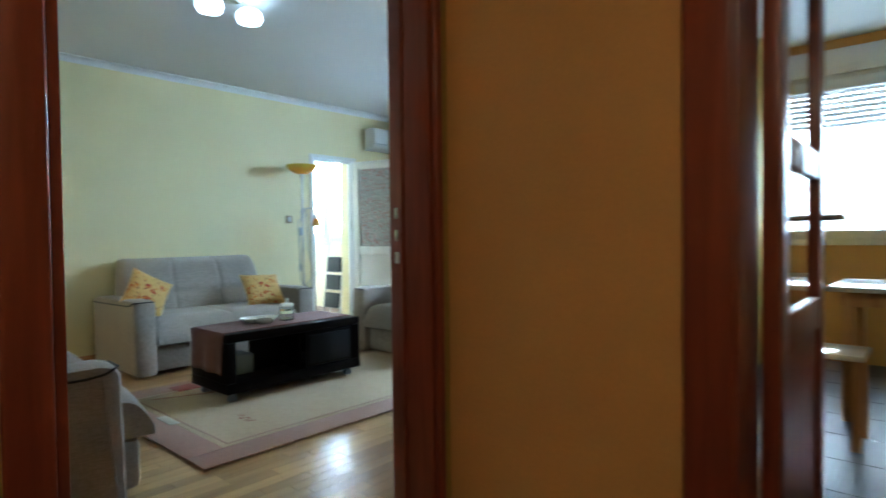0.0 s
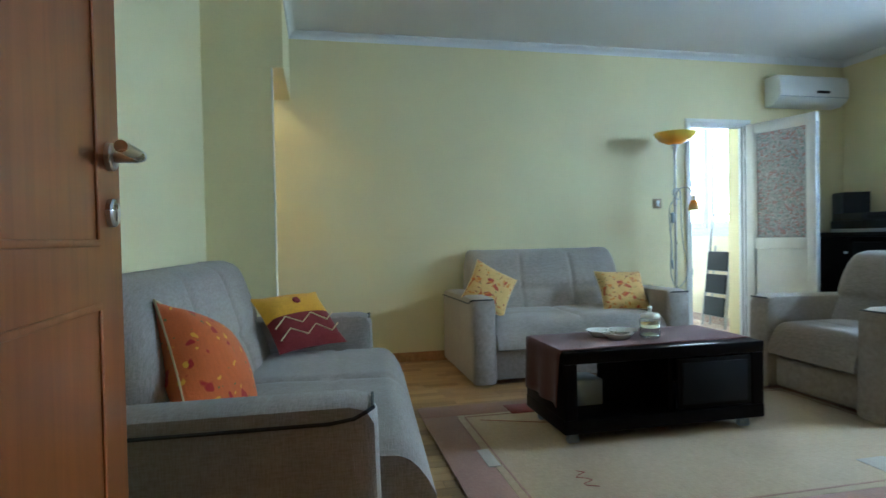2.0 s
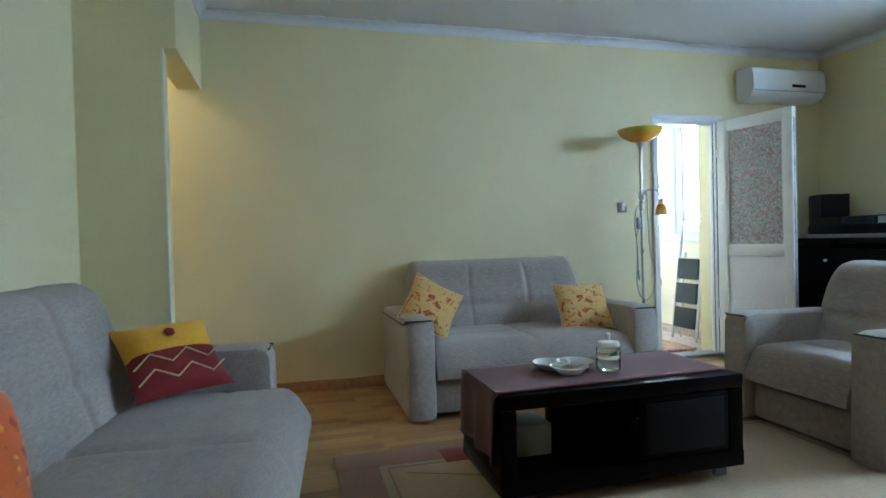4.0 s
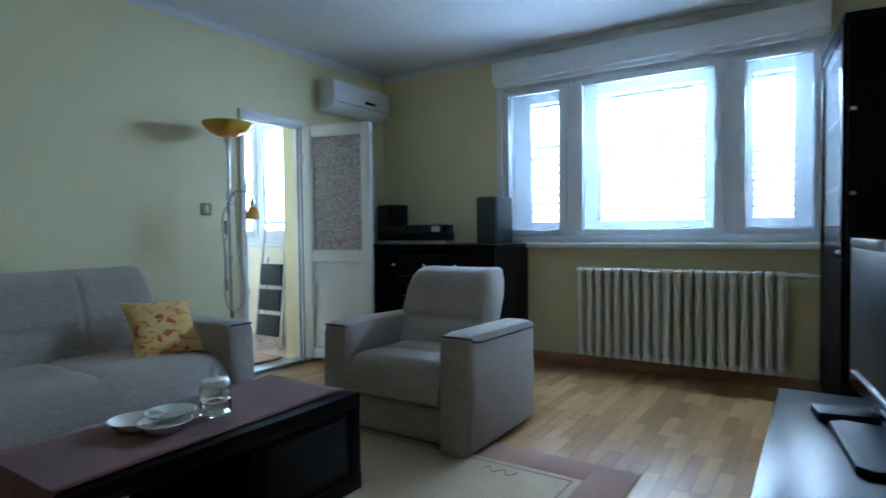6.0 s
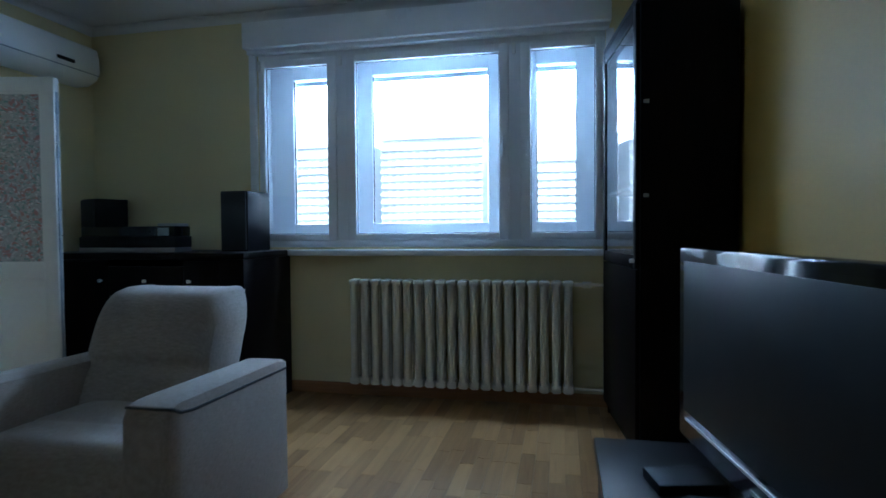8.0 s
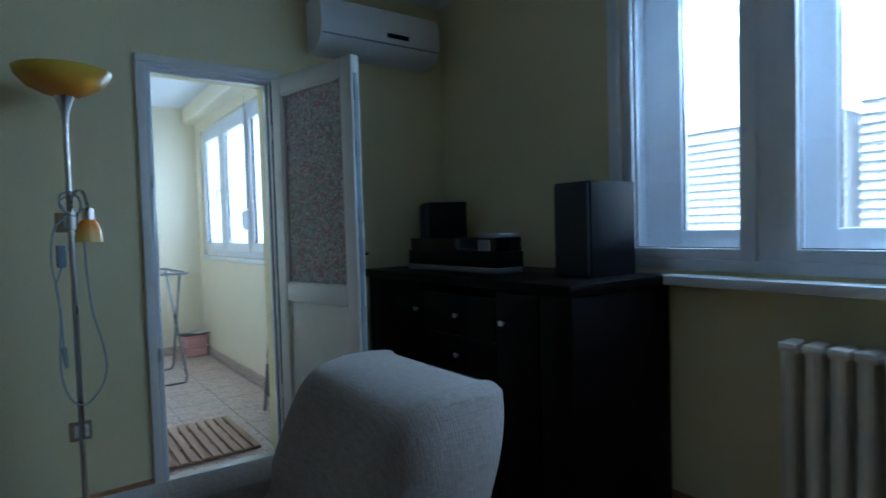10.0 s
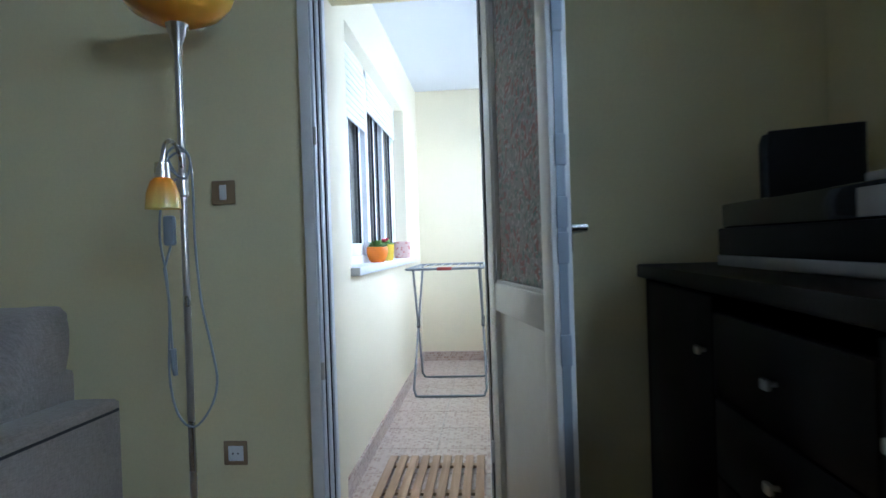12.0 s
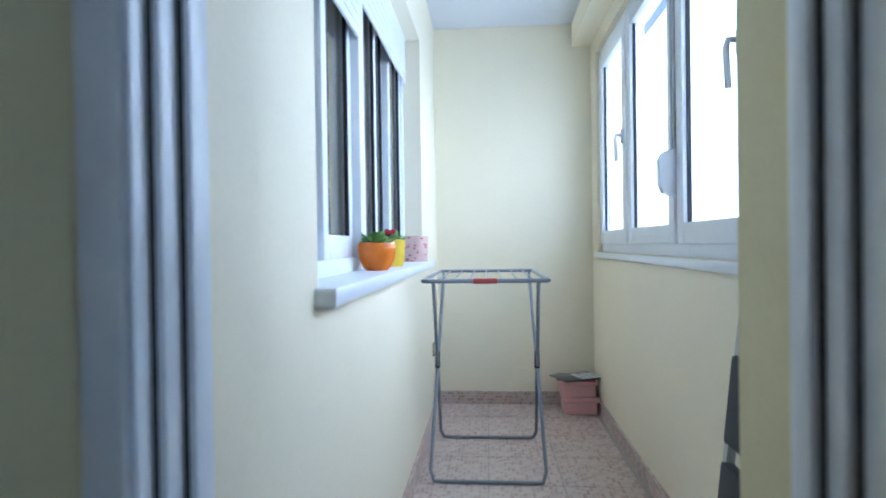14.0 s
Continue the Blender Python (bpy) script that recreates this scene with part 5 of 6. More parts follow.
part("reading_arm", bm, CHROME, fl, "curved steel gooseneck")
part("clamp", lathe(bmesh.new(), [(0.0115, 1.235), (0.017, 1.24), (0.017, 1.305), (0.0115, 1.31)], 16), CHROME, fl)
part("lamp_cap", lathe(bmesh.new(), [(0.006, 1.315), (0.018, 1.31), (0.02, 1.27), (0.016, 1.268)], 20, ax, ay), CHROME, fl)
part("reading_shade", lathe(bmesh.new(), [(0.018, 1.272), (0.030, 1.26), (0.041, 1.23), (0.045, 1.187), (0.042, 1.187), (0.038, 1.228), (0.027, 1.257), (0.004, 1.265)], 28, ax, ay), AMBER_BELL, fl, "small amber bell shade")
bm = bmesh.new()
tube(bm, smooth([(0.012, -0.012, 1.30), (0.02, -0.035, 1.36), (0.02, 0.0, 1.385), (0.02, 0.035, 1.35), (0.015, 0.02, 1.29), (0.02, -0.02, 1.31), (0.02, -0.035, 1.345), (0.018, 0.012, 1.37), (0.018, 0.038, 1.32), (0.02, 0.042, 1.10), (0.02, 0.055, 0.92), (0.025, 0.085, 0.78), (0.02, 0.095, 0.68), (0.02, 0.07, 0.60), (0.015, 0.015, 0.545), (0.012, -0.035, 0.585), (0.01, -0.058, 0.70), (0.012, -0.05, 0.88), (0.012, -0.055, 1.00), (0.015, -0.07, 1.12), (0.014, -0.055, 1.24), (0.012, -0.012, 1.29)], 4), 0.0035, 6)
tube(bm, [(0.012, -0.035, 1.10), (0.014, -0.06, 1.02), (0.014, -0.048, 0.92), (0.012, -0.045, 0.78)], 0.0035, 6)
part("cable", bm, PLASTIC_G, fl, "grey looped cable")
part("dimmer", box(0.005, 0.028, -0.054, -0.020, 1.09, 1.18, 0.008), PLASTIC_G, fl, "grey inline switch")
part("plug", tube(bmesh.new(), [(0.012, -0.045, 0.78), (0.012, -0.04, 0.72), (0.012, -0.037, 0.70)], 0.011, 10, 0.006), PLASTIC_G, fl, "grey mains plug")


def wall_plate(name, x, y, z, label, socket):
    t = thing(name, pose(x, y, z), label, "switch" if not socket else "socket")
    part("plate", box(0.0, 0.009, -0.042, 0.042, -0.042, 0.042, 0.004), OCHRE, t)
    if socket:
        bm = lathe(bmesh.new(), [(0.024, 0), (0.024, 0.006), (0.019, 0.006), (0.017, 0.001), (0.003, 0.001)], 20)
        bmesh.ops.rotate(bm, verts=bm.verts, cent=(0, 0, 0), matrix=Matrix.Rotation(radians(90), 3, "Y"))
        bmesh.ops.translate(bm, verts=bm.verts, vec=(0.009, 0.003, 0))
        bx(bm, 0.008, 0.0115, -0.024, 0.03, -0.026, 0.026, 0.002)
        part("insert", bm, PLASTIC_W, t, "white earthed socket insert")
        bm = bmesh.new()
        for yy in (-0.007, 0.012):
            tube(bm, [(0.0105, yy, 0), (0.0125, yy, 0)], 0.003, 8)
        part("pin_hole", bm, BLACK, t)
    else:
        part("rocker", box(0.008, 0.015, -0.012, 0.013, -0.026, 0.026, 0.003), PLASTIC_W, t, "white rocker")
    return t


wall_plate("light_switch", XW, 3.69, 1.272, "white rocker light switch in a bronze plate", False)
wall_plate("wall_socket", XW, 3.70, 0.365, "white earthed socket in a bronze plate", True)

# ---- radiator ----
RXA, RXB = -3.25, -1.81
rad = thing("radiator", pose(RXA, YN - 0.05, 0), "cream column radiator under the window sill", "radiator")
n = 20
pitch = (RXB - RXA) / n
for i in range(n):
    x = pitch * (i + 0.5)
    bm = bmesh.new()
    for y in (-0.09, -0.035):
        tube(bm, [(x, y, 0.13), (x, y, 0.77)], 0.025, 10)
    bx(bm, x - pitch * 0.46, x + pitch * 0.46, -0.115, -0.01, 0.755, 0.795, 0.018)
    bx(bm, x - pitch * 0.46, x + pitch * 0.46, -0.115, -0.01, 0.105, 0.16, 0.018)
    part("column", bm, RAD, rad)
bm = bmesh.new()
tube(bm, [(n * pitch, -0.06, 0.77), (n * pitch + 0.05, -0.06, 0.77)], 0.012)
tube(bm, [(n * pitch + 0.05, -0.06, 0.77), (n * pitch + 0.1, -0.06, 0.77)], 0.02, 12)
tube(bm, [(n * pitch + 0.1, -0.06, 0.77), (n * pitch + 0.32, -0.06, 0.77)], 0.010)
part("pipe", bm, RAD, rad, "cream painted pipe with valve")
part("pipe", tube(bmesh.new(), [(n * pitch, -0.06, 0.13), (n * pitch + 0.32, -0.06, 0.13)], 0.010), RAD, rad, "cream painted return pipe")
part("bracket", box(0.2, 0.24, -0.03, 0.05, 0.70, 0.73), RAD, rad)

# ---- tall cabinet, television ----
BCX, BYA, BYB, BH = -1.545, 4.80, 5.60, 2.145
bc = thing("tall_cabinet", pose(BCX, BYA, 0, 0, 0, 6.5), "tall dark wenge display cabinet with glass door", "cabinet")
bwid, bdep = XE - 0.02 - BCX, BYB - BYA
part("side_panel", box(0.02, bwid, 0, 0.03, 0, BH, 0.004), WENGE_V, bc)
part("side_panel", box(0.02, bwid, bdep - 0.03, bdep, 0, BH, 0.004), WENGE_V, bc)
part("back_panel", box(bwid - 0.02, bwid, 0.03, bdep - 0.03, 0.05, BH - 0.03), WENGE_V, bc)
part("top_board", box(0.0, bwid, -0.008, bdep + 0.008, BH, BH + 0.03, 0.005), WENGE, bc)
part("plinth", box(0.03, bwid - 0.02, 0.03, bdep - 0.03, 0, 0.07), WENGE, bc)
for z in (0.07, 0.5, 0.92, 1.30, 1.68, 2.05):
    part("shelf", box(0.03, bwid - 0.02, 0.03, bdep - 0.03, z, z + 0.02), WENGE, bc)
bm = bmesh.new()
for y0, y1 in ((0.002, 0.055), (bdep - 0.055, bdep - 0.002)):
    bx(bm, -0.004, 0.016, y0, y1, 0.92, BH - 0.01, 0.003)
bx(bm, -0.004, 0.016, 0.055, bdep - 0.055, BH - 0.07, BH - 0.01, 0.003), bx(bm, -0.004, 0.016, 0.055, bdep - 0.055, 0.92, 0.98, 0.003)
dr = part("door", bm, WENGE_V, bc)
pn = part("pane", box(0.003, 0.008, 0.053, bdep - 0.053, 0.978, BH - 0.068), GLASS, dr, "clear reflecting glass")
part("handle", box(-0.026, -0.004, 0.02, 0.035, 0.945, 0.965, 0.003), CHROME, dr, "small metal knob")
part("lower_door", box(-0.004, 0.016, 0.002, bdep - 0.002, 0.075, 0.915, 0.003), WENGE_V, bc)
bm = bmesh.new()
for z in (1.25, 1.68):
    bx(bm, 0.03, 0.055, -0.006, 0.0, z, z + 0.018, 0.002)
part("hinge_plate", bm, SILVER, bc, "small silver fittings")
tvx, tvy0, tvy1, tvz = -1.78, 2.40, 3.955, 0.42
st = thing("tv_stand", pose(tvx, tvy0, 0), "long low dark wenge television bench", "tv stand")
part("top_board", box(0, 0.56, 0, tvy1 - tvy0, tvz - 0.035, tvz, 0.006), WENGE_POLISH, st, "polished dark bench top")
part("body", box(0.03, 0.55, 0.02, tvy1 - tvy0 - 0.02, 0.03, tvz - 0.036, 0.004), WENGE, st)
for k in range(3):
    y0 = 0.03 + k * (tvy1 - tvy0 - 0.06) / 3
    dr = part("drawer", box(0.012, 0.031, y0 + 0.003, y0 + (tvy1 - tvy0 - 0.06) / 3 - 0.003, 0.05, tvz - 0.05, 0.004), WENGE, st)
    part("knob", box(-0.012, 0.012, y0 + 0.34, y0 + 0.36, 0.26, 0.28, 0.004), CHROME, dr, "small square metal knob")
tv = thing("television", pose(-1.455, 3.31, tvz, 0, 0, 98), "black flat-screen television on a swivel foot, switched off", "television")
part("foot", extrude(bmesh.new(), [(-0.20, 0.13), (0.20, 0.13), (0.23, 0.09), (0.19, -0.09), (-0.19, -0.09), (-0.23, 0.09)], "z", 0.0, 0.022, 0.005), BLACK, tv, "black foot plate")
part("stem", box(-0.07, 0.07, -0.05, 0.0, 0.02, 0.12, 0.01), BLACK_GLOSS, tv)
part("body", box(-0.44, 0.44, -0.055, 0.0, 0.12, 0.58, 0.02), BLACK, tv)
part("bezel", box(-0.50, 0.50, -0.012, 0.022, 0.082, 0.628, 0.010), BLACK_GLOSS, tv, "gloss black bezel")
part("screen", box(-0.455, 0.455, 0.019, 0.0245, 0.165, 0.59, 0.001), SCREEN, tv, "dark matt screen")
part("silver_line", box(-0.44, 0.44, 0.02, 0.0255, 0.140, 0.147, 0.001), SILVER, tv)
part("badge", box(-0.045, 0.045, 0.021, 0.0245, 0.108, 0.118, 0.001), SILVER, tv, "small silver bar badge")
solid("set_top_box", box(-0.09, 0.09, -0.06, 0.06, 0, 0.03, 0.004), BLACK, "flat black set-top box beside the television", "set-top box", m=pose(-1.565, 3.62, tvz, 0, 0, 12))
bm = bmesh.new()
tube(bm, smooth([(-1.47, 2.93, tvz + 0.006), (-1.42, 2.90, tvz + 0.006), (-1.40, 2.84, tvz + 0.007), (-1.34, 2.80, tvz + 0.012), (-1.29, 2.86, tvz + 0.02), (-1.33, 2.93, tvz + 0.02), (-1.39, 2.90, tvz + 0.014), (-1.38, 2.81, tvz + 0.007), (-1.31, 2.76, tvz + 0.006), (-1.26, 2.82, tvz + 0.008), (-1.235, 2.95, tvz + 0.006), (-1.20, 3.10, tvz - 0.02), (-1.16, 3.28, 0.36), (-1.10, 3.40, 0.385)]), 0.004, 6)
part("jacket", bm, PLASTIC_W, thing("signal_cable", pose(0, 0, 0), "white aerial cable curled on the television bench", "cable"))
bm = bmesh.new()
tube(bm, [(-1.46, 2.90, tvz + 0.011), (-1.44, 2.915, tvz + 0.008), (-1.42, 2.91, tvz + 0.008)], 0.009, 8)
part("plug", bm, PLASTIC_W, bpy.data.objects["signal_cable"], "white coaxial plug")
solid("power_cable", tube(bmesh.new(), smooth([(-1.36, 3.10, tvz + 0.006), (-1.27, 3.12, tvz + 0.006), (-1.21, 3.22, tvz + 0.006), (-1.16, 3.38, 0.36), (-1.09, 3.50, 0.38)]), 0.004, 6), PLASTIC_G, "grey power cable behind the television", "cable")
ws = wall_plate("wall_socket", XE, 3.46, 0.39, "white earthed double socket on the wall behind the television", True)
ws.matrix_basis = pose(XE, 3.46, 0.39, 0, 0, 180)

# ---- ceiling lamps ----
cl = thing("ceiling_lamp", pose(-3.19, 1.915, CEIL), "chrome ceiling lamp with lit opal glass globes", "ceiling lamp", "ceiling lamps")
part("rose", lathe(bmesh.new(), [(0.09, -0.03), (0.10, -0.012), (0.10, 0.0)], 28), CHROME, cl)
for a in (90, 270):
    c, s = math.cos(radians(a)), math.sin(radians(a))
    arm = part("arm", tube(bmesh.new(), [(0.03 * c, 0.03 * s, -0.02), (0.10 * c, 0.10 * s, -0.03), (0.135 * c, 0.135 * s, -0.07)], 0.008), CHROME, cl)
    part("globe", lathe(bmesh.new(), [(0.02, -0.06), (0.055, -0.065), (0.08, -0.09), (0.084, -0.12), (0.07, -0.15), (0.03, -0.16), (0.004, -0.161)], 28, 0.135 * c, 0.135 * s), LAMP_ON, arm, "lit white opal glass globe")
copy_thing(cl, pose(-3.27, 4.0, CEIL))
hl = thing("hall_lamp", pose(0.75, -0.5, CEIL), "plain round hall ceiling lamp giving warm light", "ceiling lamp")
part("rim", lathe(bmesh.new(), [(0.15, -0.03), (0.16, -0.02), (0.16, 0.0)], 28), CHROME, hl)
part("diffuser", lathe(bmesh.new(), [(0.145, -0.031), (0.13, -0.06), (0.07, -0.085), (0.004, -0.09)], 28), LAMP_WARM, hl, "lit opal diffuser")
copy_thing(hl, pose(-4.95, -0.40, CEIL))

# ---- balcony things ----
rk = thing("drying_rack", pose(-7.64, 4.30, 0), "grey folding clothes drying rack with a red label", "drying rack")
RW, RL, RH = 0.26, 0.45, 0.905
bm = bmesh.new()
tube(bm, [(-RL + 0.02, -RW, RH), (-RL, -RW + 0.02, RH), (-RL, RW - 0.02, RH), (-RL + 0.02, RW, RH), (RL - 0.02, RW, RH), (RL, RW - 0.02, RH), (RL, -RW + 0.02, RH), (RL - 0.02, -RW, RH), (-RL + 0.02, -RW, RH)], 0.009, 8)
part("top_frame", bm, GREYTUBE, rk)
for k in range(7):
    y = -RW + 0.06 + k * (2 * RW - 0.12) / 6
    part("rail", tube(bmesh.new(), [(-RL + 0.01, y, RH + 0.002), (RL - 0.01, y, RH + 0.002)], 0.0035, 6), GREYTUBE, rk)
for s in (-1, 1):
    foot, topx = s * 0.295, -s * 0.30
    pts = [(topx, -RW + 0.03, RH - 0.005)] + [(foot - (foot - topx) * 0.04, -RW + 0.004, 0.05), (foot, -RW + 0.02, 0.012), (foot, -RW + 0.05, 0.009), (foot, RW - 0.05, 0.009), (foot, RW - 0.02, 0.012), (foot - (foot - topx) * 0.04, RW - 0.004, 0.05)] + [(topx, RW - 0.03, RH - 0.005)]
    leg = part("leg_frame", tube(bmesh.new(), pts, 0.0085, 8), GREYTUBE, rk)
for y in (-RW + 0.017, RW - 0.017):
    part("pivot", tube(bmesh.new(), [(0.0, y, 0.45), (0.0, y, 0.53)], 0.013, 10), BLACK, rk, "black plastic pivot sleeve")
part("red_label", box(RL - 0.012, RL + 0.012, -0.05, 0.05, RH - 0.011, RH + 0.011, 0.004), PAPER_RED, rk, "red plastic label")

for nm, z in (("storage_box", 0.0), ("storage_box", 0.105)):
    t = thing(nm, pose(-8.485, 4.868 - 0.012 * bool(z), z, 0, 0, 2 if z else -1), "pink plastic storage box stacked by the wall", "box", "stack of pink boxes")
    part("body", box(-0.105, 0.105, -0.10, 0.10, 0.0, 0.075, 0.012), PINKBOX, t)
    part("lid", box(-0.115, 0.115, -0.112, 0.112, 0.074, 0.104, 0.01), PINKBOX, t)
mg = thing("magazine", pose(-8.45, 4.85, 0.216, 0, 0, 24), "dark magazine with white letters on the pink boxes", "magazine")
part("pages", box(-0.10, 0.10, -0.135, 0.135, 0, 0.008, 0.002), PAPER_DARK, mg)
for i, (y0, y1) in enumerate(((-0.01, 0.02), (0.03, 0.06), (0.07, 0.095), (0.105, 0.125))):
    part("title_bar", box(-0.06 + 0.02 * (i % 2), 0.085, y0, y1, 0.0075, 0.0095), PAPER_WHITE, mg, "white printed bars")
mg2 = solid("newspaper", box(-0.095, 0.10, -0.115, 0.12, 0, 0.006, 0.002), PAPER_RED, "folded red and white paper under the magazine", "newspaper", m=pose(-8.47, 4.845, 0.2095, 0, 0, -8))

tw = thing("wooden_duckboard", pose(-5.82, 4.32, 0.0), "pale wooden slatted duckboard on the balcony floor", "duckboard")
for k in range(9):
    y = -0.24 + k * 0.054
    part("slat", box(-0.36, 0.30, y, y + 0.038, 0.012, 0.028, 0.003), MAT_WOOD, tw)
for x in (-0.3, 0.0, 0.24):
    part("batten", box(x, x + 0.035, -0.24, 0.23, 0.0, 0.0125), MAT_WOOD, tw)


def plant_pot(name, x, y, z, profile, mat, label, leaves, flower=False):
    t = thing(name, pose(x, y, z), label, "plant pot")
    part("pot", lathe(bmesh.new(), profile, 32), mat, t)
    top = profile[-3][1]
    if leaves:
        bm = bmesh.new()
        rnd = random.Random(3 if flower else 5)
        for k in range(leaves):
            a, tilt = k * 2.4, 0.25 + 0.9 * k / leaves
            L, wd = 0.055 * (0.7 + 0.4 * rnd.random()), 0.017
            dv = Vector((math.cos(a) * math.sin(tilt + 0.2), math.sin(a) * math.sin(tilt + 0.2), math.cos(tilt + 0.2)))
            sd = Vector((-math.sin(a), math.cos(a), 0)) * wd
            o = Vector((0.03 * math.cos(a) * k / leaves, 0.03 * math.sin(a) * k / leaves, top - 0.006))
            up = sd.cross(dv).normalized() * 0.006
            b0, m1, m2, tip = o, o + dv * L * 0.6 + sd, o + dv * L * 0.6 - sd, o + dv * L
            vs = [bm.verts.new(v) for v in (b0 - up, m1, tip, m2, o + dv * L * 0.55 + up, o + dv * L * 0.55 - up)]
            for q in ((0, 1, 4), (1, 2, 4), (2, 3, 4), (3, 0, 4), (1, 0, 5), (2, 1, 5), (3, 2, 5), (0, 3, 5)):
                bm.faces.new([vs[i] for i in q])
        part("leaves", bm, LEAF, t, "fleshy green rosette leaves")
        part("soil", lathe(bmesh.new(), [(0.03, top - 0.03), (0.048, top - 0.012), (0.004, top - 0.01)], 20), BLACK, t, "dark potting soil")
    if flower:
        bm = bmesh.new()
        for k in range(7):
            a = k * 0.9
            bmesh.ops.create_icosphere(bm, subdivisions=1, radius=0.012, matrix=Matrix.Translation((0.016 * math.cos(a), 0.016 * math.sin(a), top + 0.025 + 0.006 * (k % 2))))
        part("blossom", bm, FLOWER, t, "red artificial blossoms")
    return t


plant_pot("plant_pot", -6.71, 3.945, 0.975, [(0.034, 0.0), (0.046, 0.010), (0.060, 0.040), (0.064, 0.068), (0.060, 0.092), (0.055, 0.092), (0.058, 0.068)], POT_ORANGE, "round orange glazed pot with a green succulent", 26)
plant_pot("plant_pot", -7.02, 3.94, 0.975, [(0.042, 0.0), (0.05, 0.02), (0.055, 0.10), (0.055, 0.105), (0.050, 0.105), (0.05, 0.1), (0.045, 0.08)], POT_YELLOW, "yellow pot with green leaves and red blossom", 12, True)
plant_pot("plant_pot", -7.66, 3.95, 0.975, [(0.058, 0.0), (0.062, 0.01), (0.066, 0.12), (0.066, 0.125), (0.060, 0.125), (0.060, 0.118), (0.055, 0.03)], POT_PINK, "pink and white patterned plant pot, empty", 0)

# step ladder leaning by the parapet
ld = thing("step_ladder", pose(-6.02, 4.80, 0, 0, 0, 0), "folded aluminium step ladder with black treads", "step ladder")
for x in (-0.18, 0.18):
    part("rail", tube(bmesh.new(), [(x, 0.0, 0.0), (x * 0.86, 0.12, 1.12)], 0.014, 8), ALU, ld)
    part("rear_leg", tube(bmesh.new(), [(x * 0.9, 0.08, 0.0), (x * 0.8, 0.145, 0.86)], 0.011, 8), ALU, ld)
part("top_handle", tube(bmesh.new(), [(-0.155, 0.12, 1.12), (-0.15, 0.125, 1.17), (-0.11, 0.128, 1.195), (0.11, 0.128, 1.195), (0.15, 0.125, 1.17), (0.155, 0.12, 1.12)], 0.013, 8), ALU, ld)
for z in (0.22, 0.46, 0.70):
    y = 0.12 * z / 1.12
    part("tread", box(-0.15, 0.15, -0.015, 0.015, -0.10, 0.10, 0.008), STEP, ld, "black ribbed tread folded up", pose(0, y - 0.012, z, -6, 0, 0))
    part("tread_frame", tube(bmesh.new(), [(-0.165, y - 0.006, z - 0.10), (0.165, y - 0.006, z - 0.10)], 0.008, 8), ALU, ld)
sock = wall_plate("wall_socket", -8.30, BY0, 0.42, "small pale socket low on the balcony wall", True)
sock.matrix_basis = pose(-8.30, BY0, 0.42, 0, 0, 90)

# ---- outside ----
solid("ground", box(-600, 600, -600, 900, -22.2, -22), GROUND, "distant grass and asphalt between the blocks", "ground", "structure")


def block(x0, x1, y, d, floors, base, name, label):
    b = thing(name, pose(0, 0, base), label, "building", kind="structure")
    h = floors * 2.8
    part("wall", box(x0, x1, y + 1.2, y + d, 0, h + 1.2), FACADE, b)
    for f in range(floors):
        z = f * 2.8
        part("balcony", box(x0, x1, y, y + 1.25, z + 0.1, z + 1.05), FACADE, b)
        bm = bmesh.new()
        x = x0 + 0.8
        while x < x1 - 2:
            bx(bm, x, x + 1.7, y + 1.12, y + 1.22, z + 0.9, z + 2.4)
            x += 3.1
        part("window", bm, FACADE_HAZY_WINDOW, b, "rows of windows paled by haze in their colour")
    part("roof", box(x0 - 0.3, x1 + 0.3, y - 0.2, y + d, h + 1.2, h + 1.6), FACADE, b)
    return b


block(-220, -126, 224, 16, 17, -22, "apartment_block", "pale panel apartment block with long balcony rows")
block(-122, -70, 200, 16, 19, -22, "apartment_block", "pale panel apartment block with stepped roof")
block(-68, -30, 206, 16, 20, -22, "apartment_block", "tall pale panel apartment block with balconies")
block(-27, 28, 216, 16, 17, -22, "apartment_block", "pale panel apartment block with long balcony rows")
block(32, 120, 236, 16, 16, -22, "apartment_block", "long pale apartment block with balconies")

solid("backdrop", box(-900, 900, 420, 421, -22, 520), CLOUD, "bright overcast sky behind the apartment blocks", "sky", "structure")

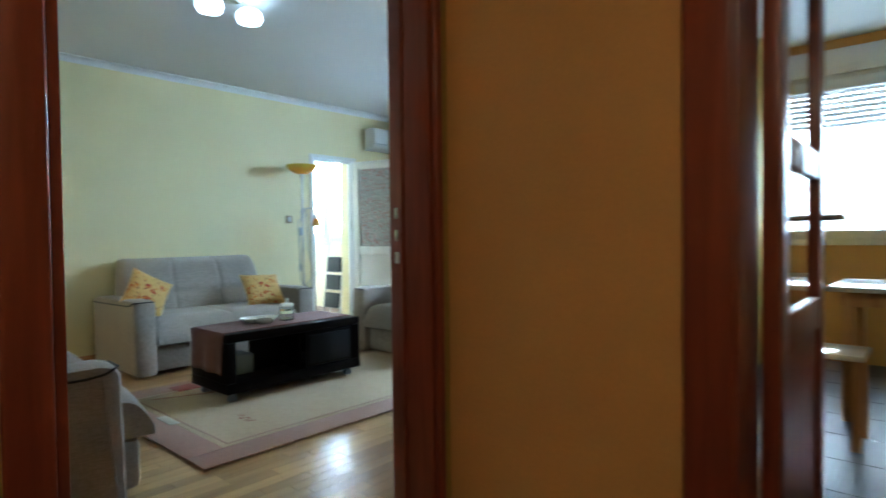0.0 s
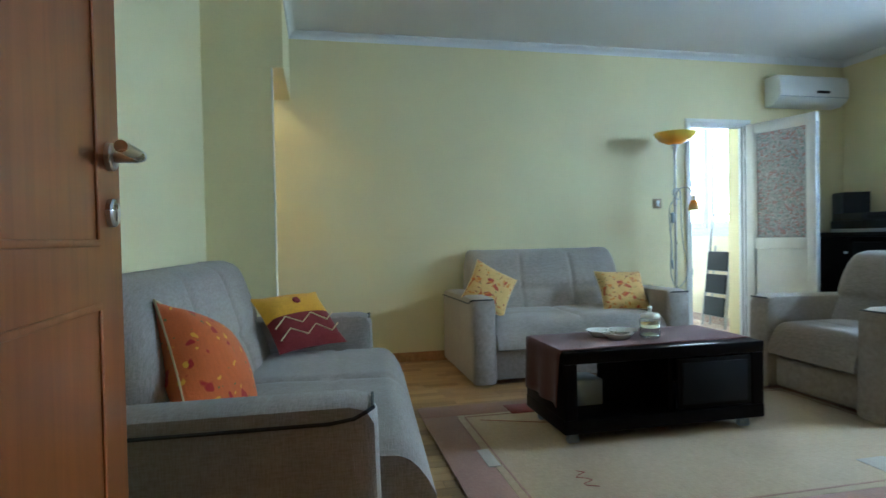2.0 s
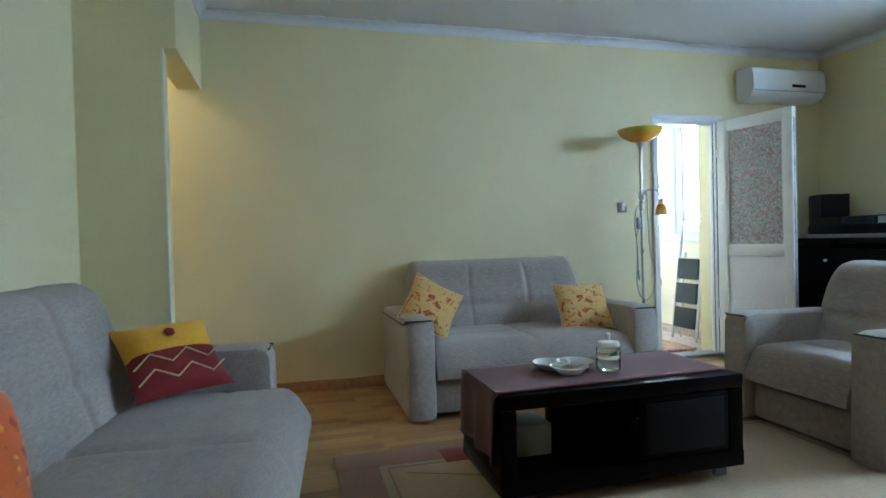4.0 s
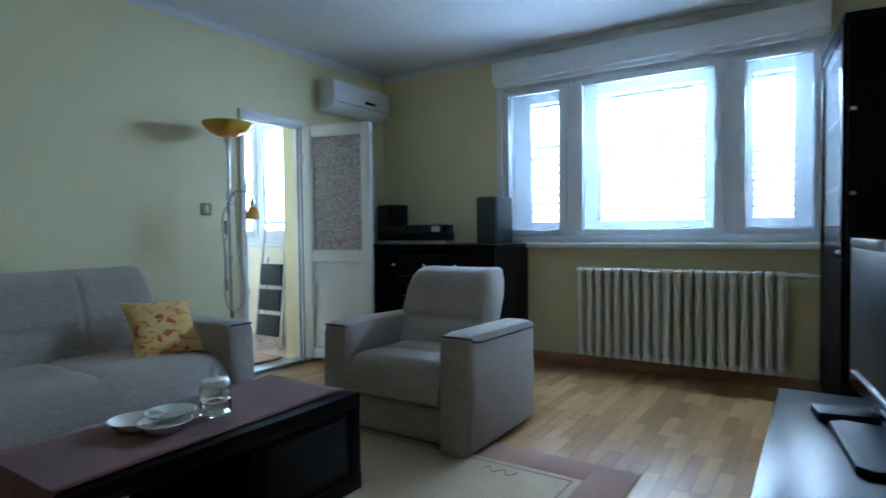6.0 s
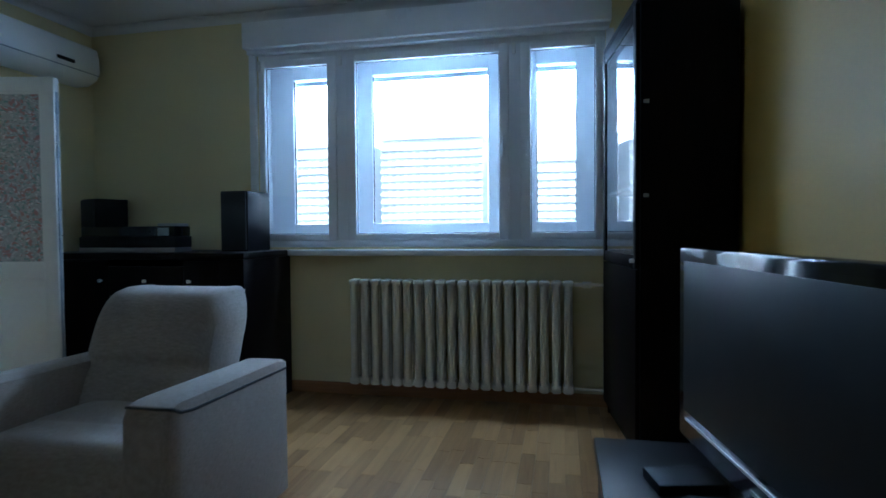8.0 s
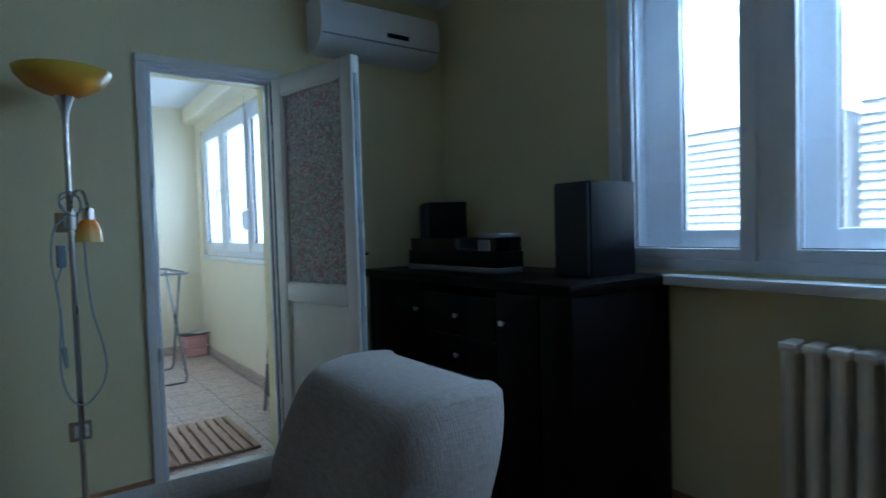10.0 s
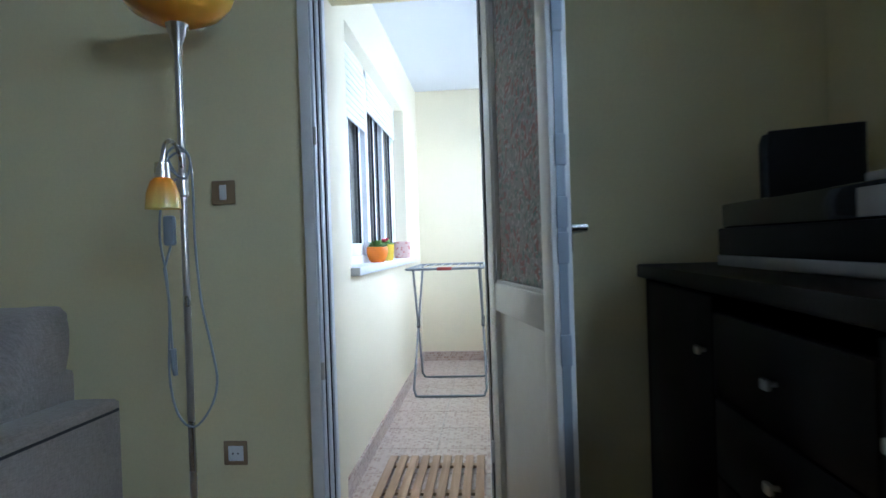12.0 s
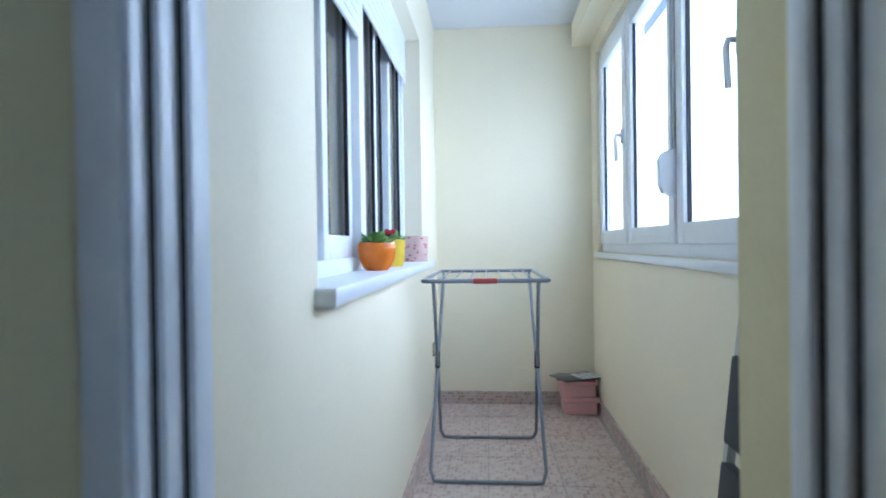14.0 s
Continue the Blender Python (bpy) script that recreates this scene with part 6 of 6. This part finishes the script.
# ---- floors, laid piece by piece ----
solid("floor_underlay", box(XW, XE + 0.15, -1.6, YN, -0.12, -0.012), OAK_BASE, "dark underlay between parquet joints", "floor", "structure")
floor = thing("floor", pose(0, 0, 0), "glossy oak strip parquet floor", "floor", kind="structure")
rnd = random.Random(7)
SW = 0.07
shared = {}
rest = bmesh.new()
lengths = (0.24, 0.34, 0.44)
x = XW
while x < XE + 0.15:
    y = -1.6 - rnd.random() * 0.3
    while y < YN:
        L = lengths[rnd.randrange(3)]
        a, b = max(y, -1.6), min(y + L, YN)
        if b - a > 0.02 and not (x > -4.5 and b < YS - 0.05):
            near = -3.0 < x < -1.85 and a > 3.82 and b < 5.62 and abs(b - a - L) < 1e-6
            if near:
                if L not in shared:
                    bm = bx(bmesh.new(), 0.0006, SW - 0.0006, 0.0006, L - 0.0006, -0.012, 0.0)
                    shared[L] = finish(bm, "parquet_stave", OAK_PIECE, 0)
                ob = new("parquet_stave", shared[L])
                ob.parent = floor
                ob.location = (x, a, 0)
            else:
                bx(rest, x + 0.0006, min(x + SW, XE + 0.15) - 0.0006, a + 0.0006, b - 0.0006, -0.012, 0.0)
        y += L
    x += SW
me = finish(rest, "parquet_rest", OAK, 0)
ob = new("parquet_rest", me)
ob.parent = floor
tagged(ob, kind="stuff")

solid("floor_balcony_bed", box(BX0, XW - 0.001, BY0 - 0.02, BY1, -0.12, -0.004), GROUT, "grout bed under the balcony tiles", "floor", "structure")
bf = thing("floor_balcony", pose(0, 0, 0), "mosaic printed ceramic tiles on the balcony floor", "floor", kind="structure")
TS = 0.33
tile_me = finish(bx(bmesh.new(), 0.002, TS - 0.002, 0.002, TS - 0.002, -0.01, 0.0), "floor_tile", TILE, 0)
for i in range(10):
    for j in range(3):
        ob = new("floor_tile", tile_me)
        ob.parent = bf
        ob.location = (XW - 0.06 - TS * (i + 1), BY0 + TS * j, 0)
kb = thing("floor_kitchen", pose(0, 0, 0), "dark glossy floor tiles in the kitchen", "floor", kind="structure")
kt = finish(bx(bmesh.new(), 0.003, 0.397, 0.003, 0.397, 0.0, 0.006), "floor_tile", TILE_DARK, 0)
for i in range(6):
    for j in range(10):
        ob = new("floor_tile", kt)
        ob.parent = kb
        ob.location = (XE + 0.16 + 0.4 * i, 1.65 + 0.4 * j, 0)
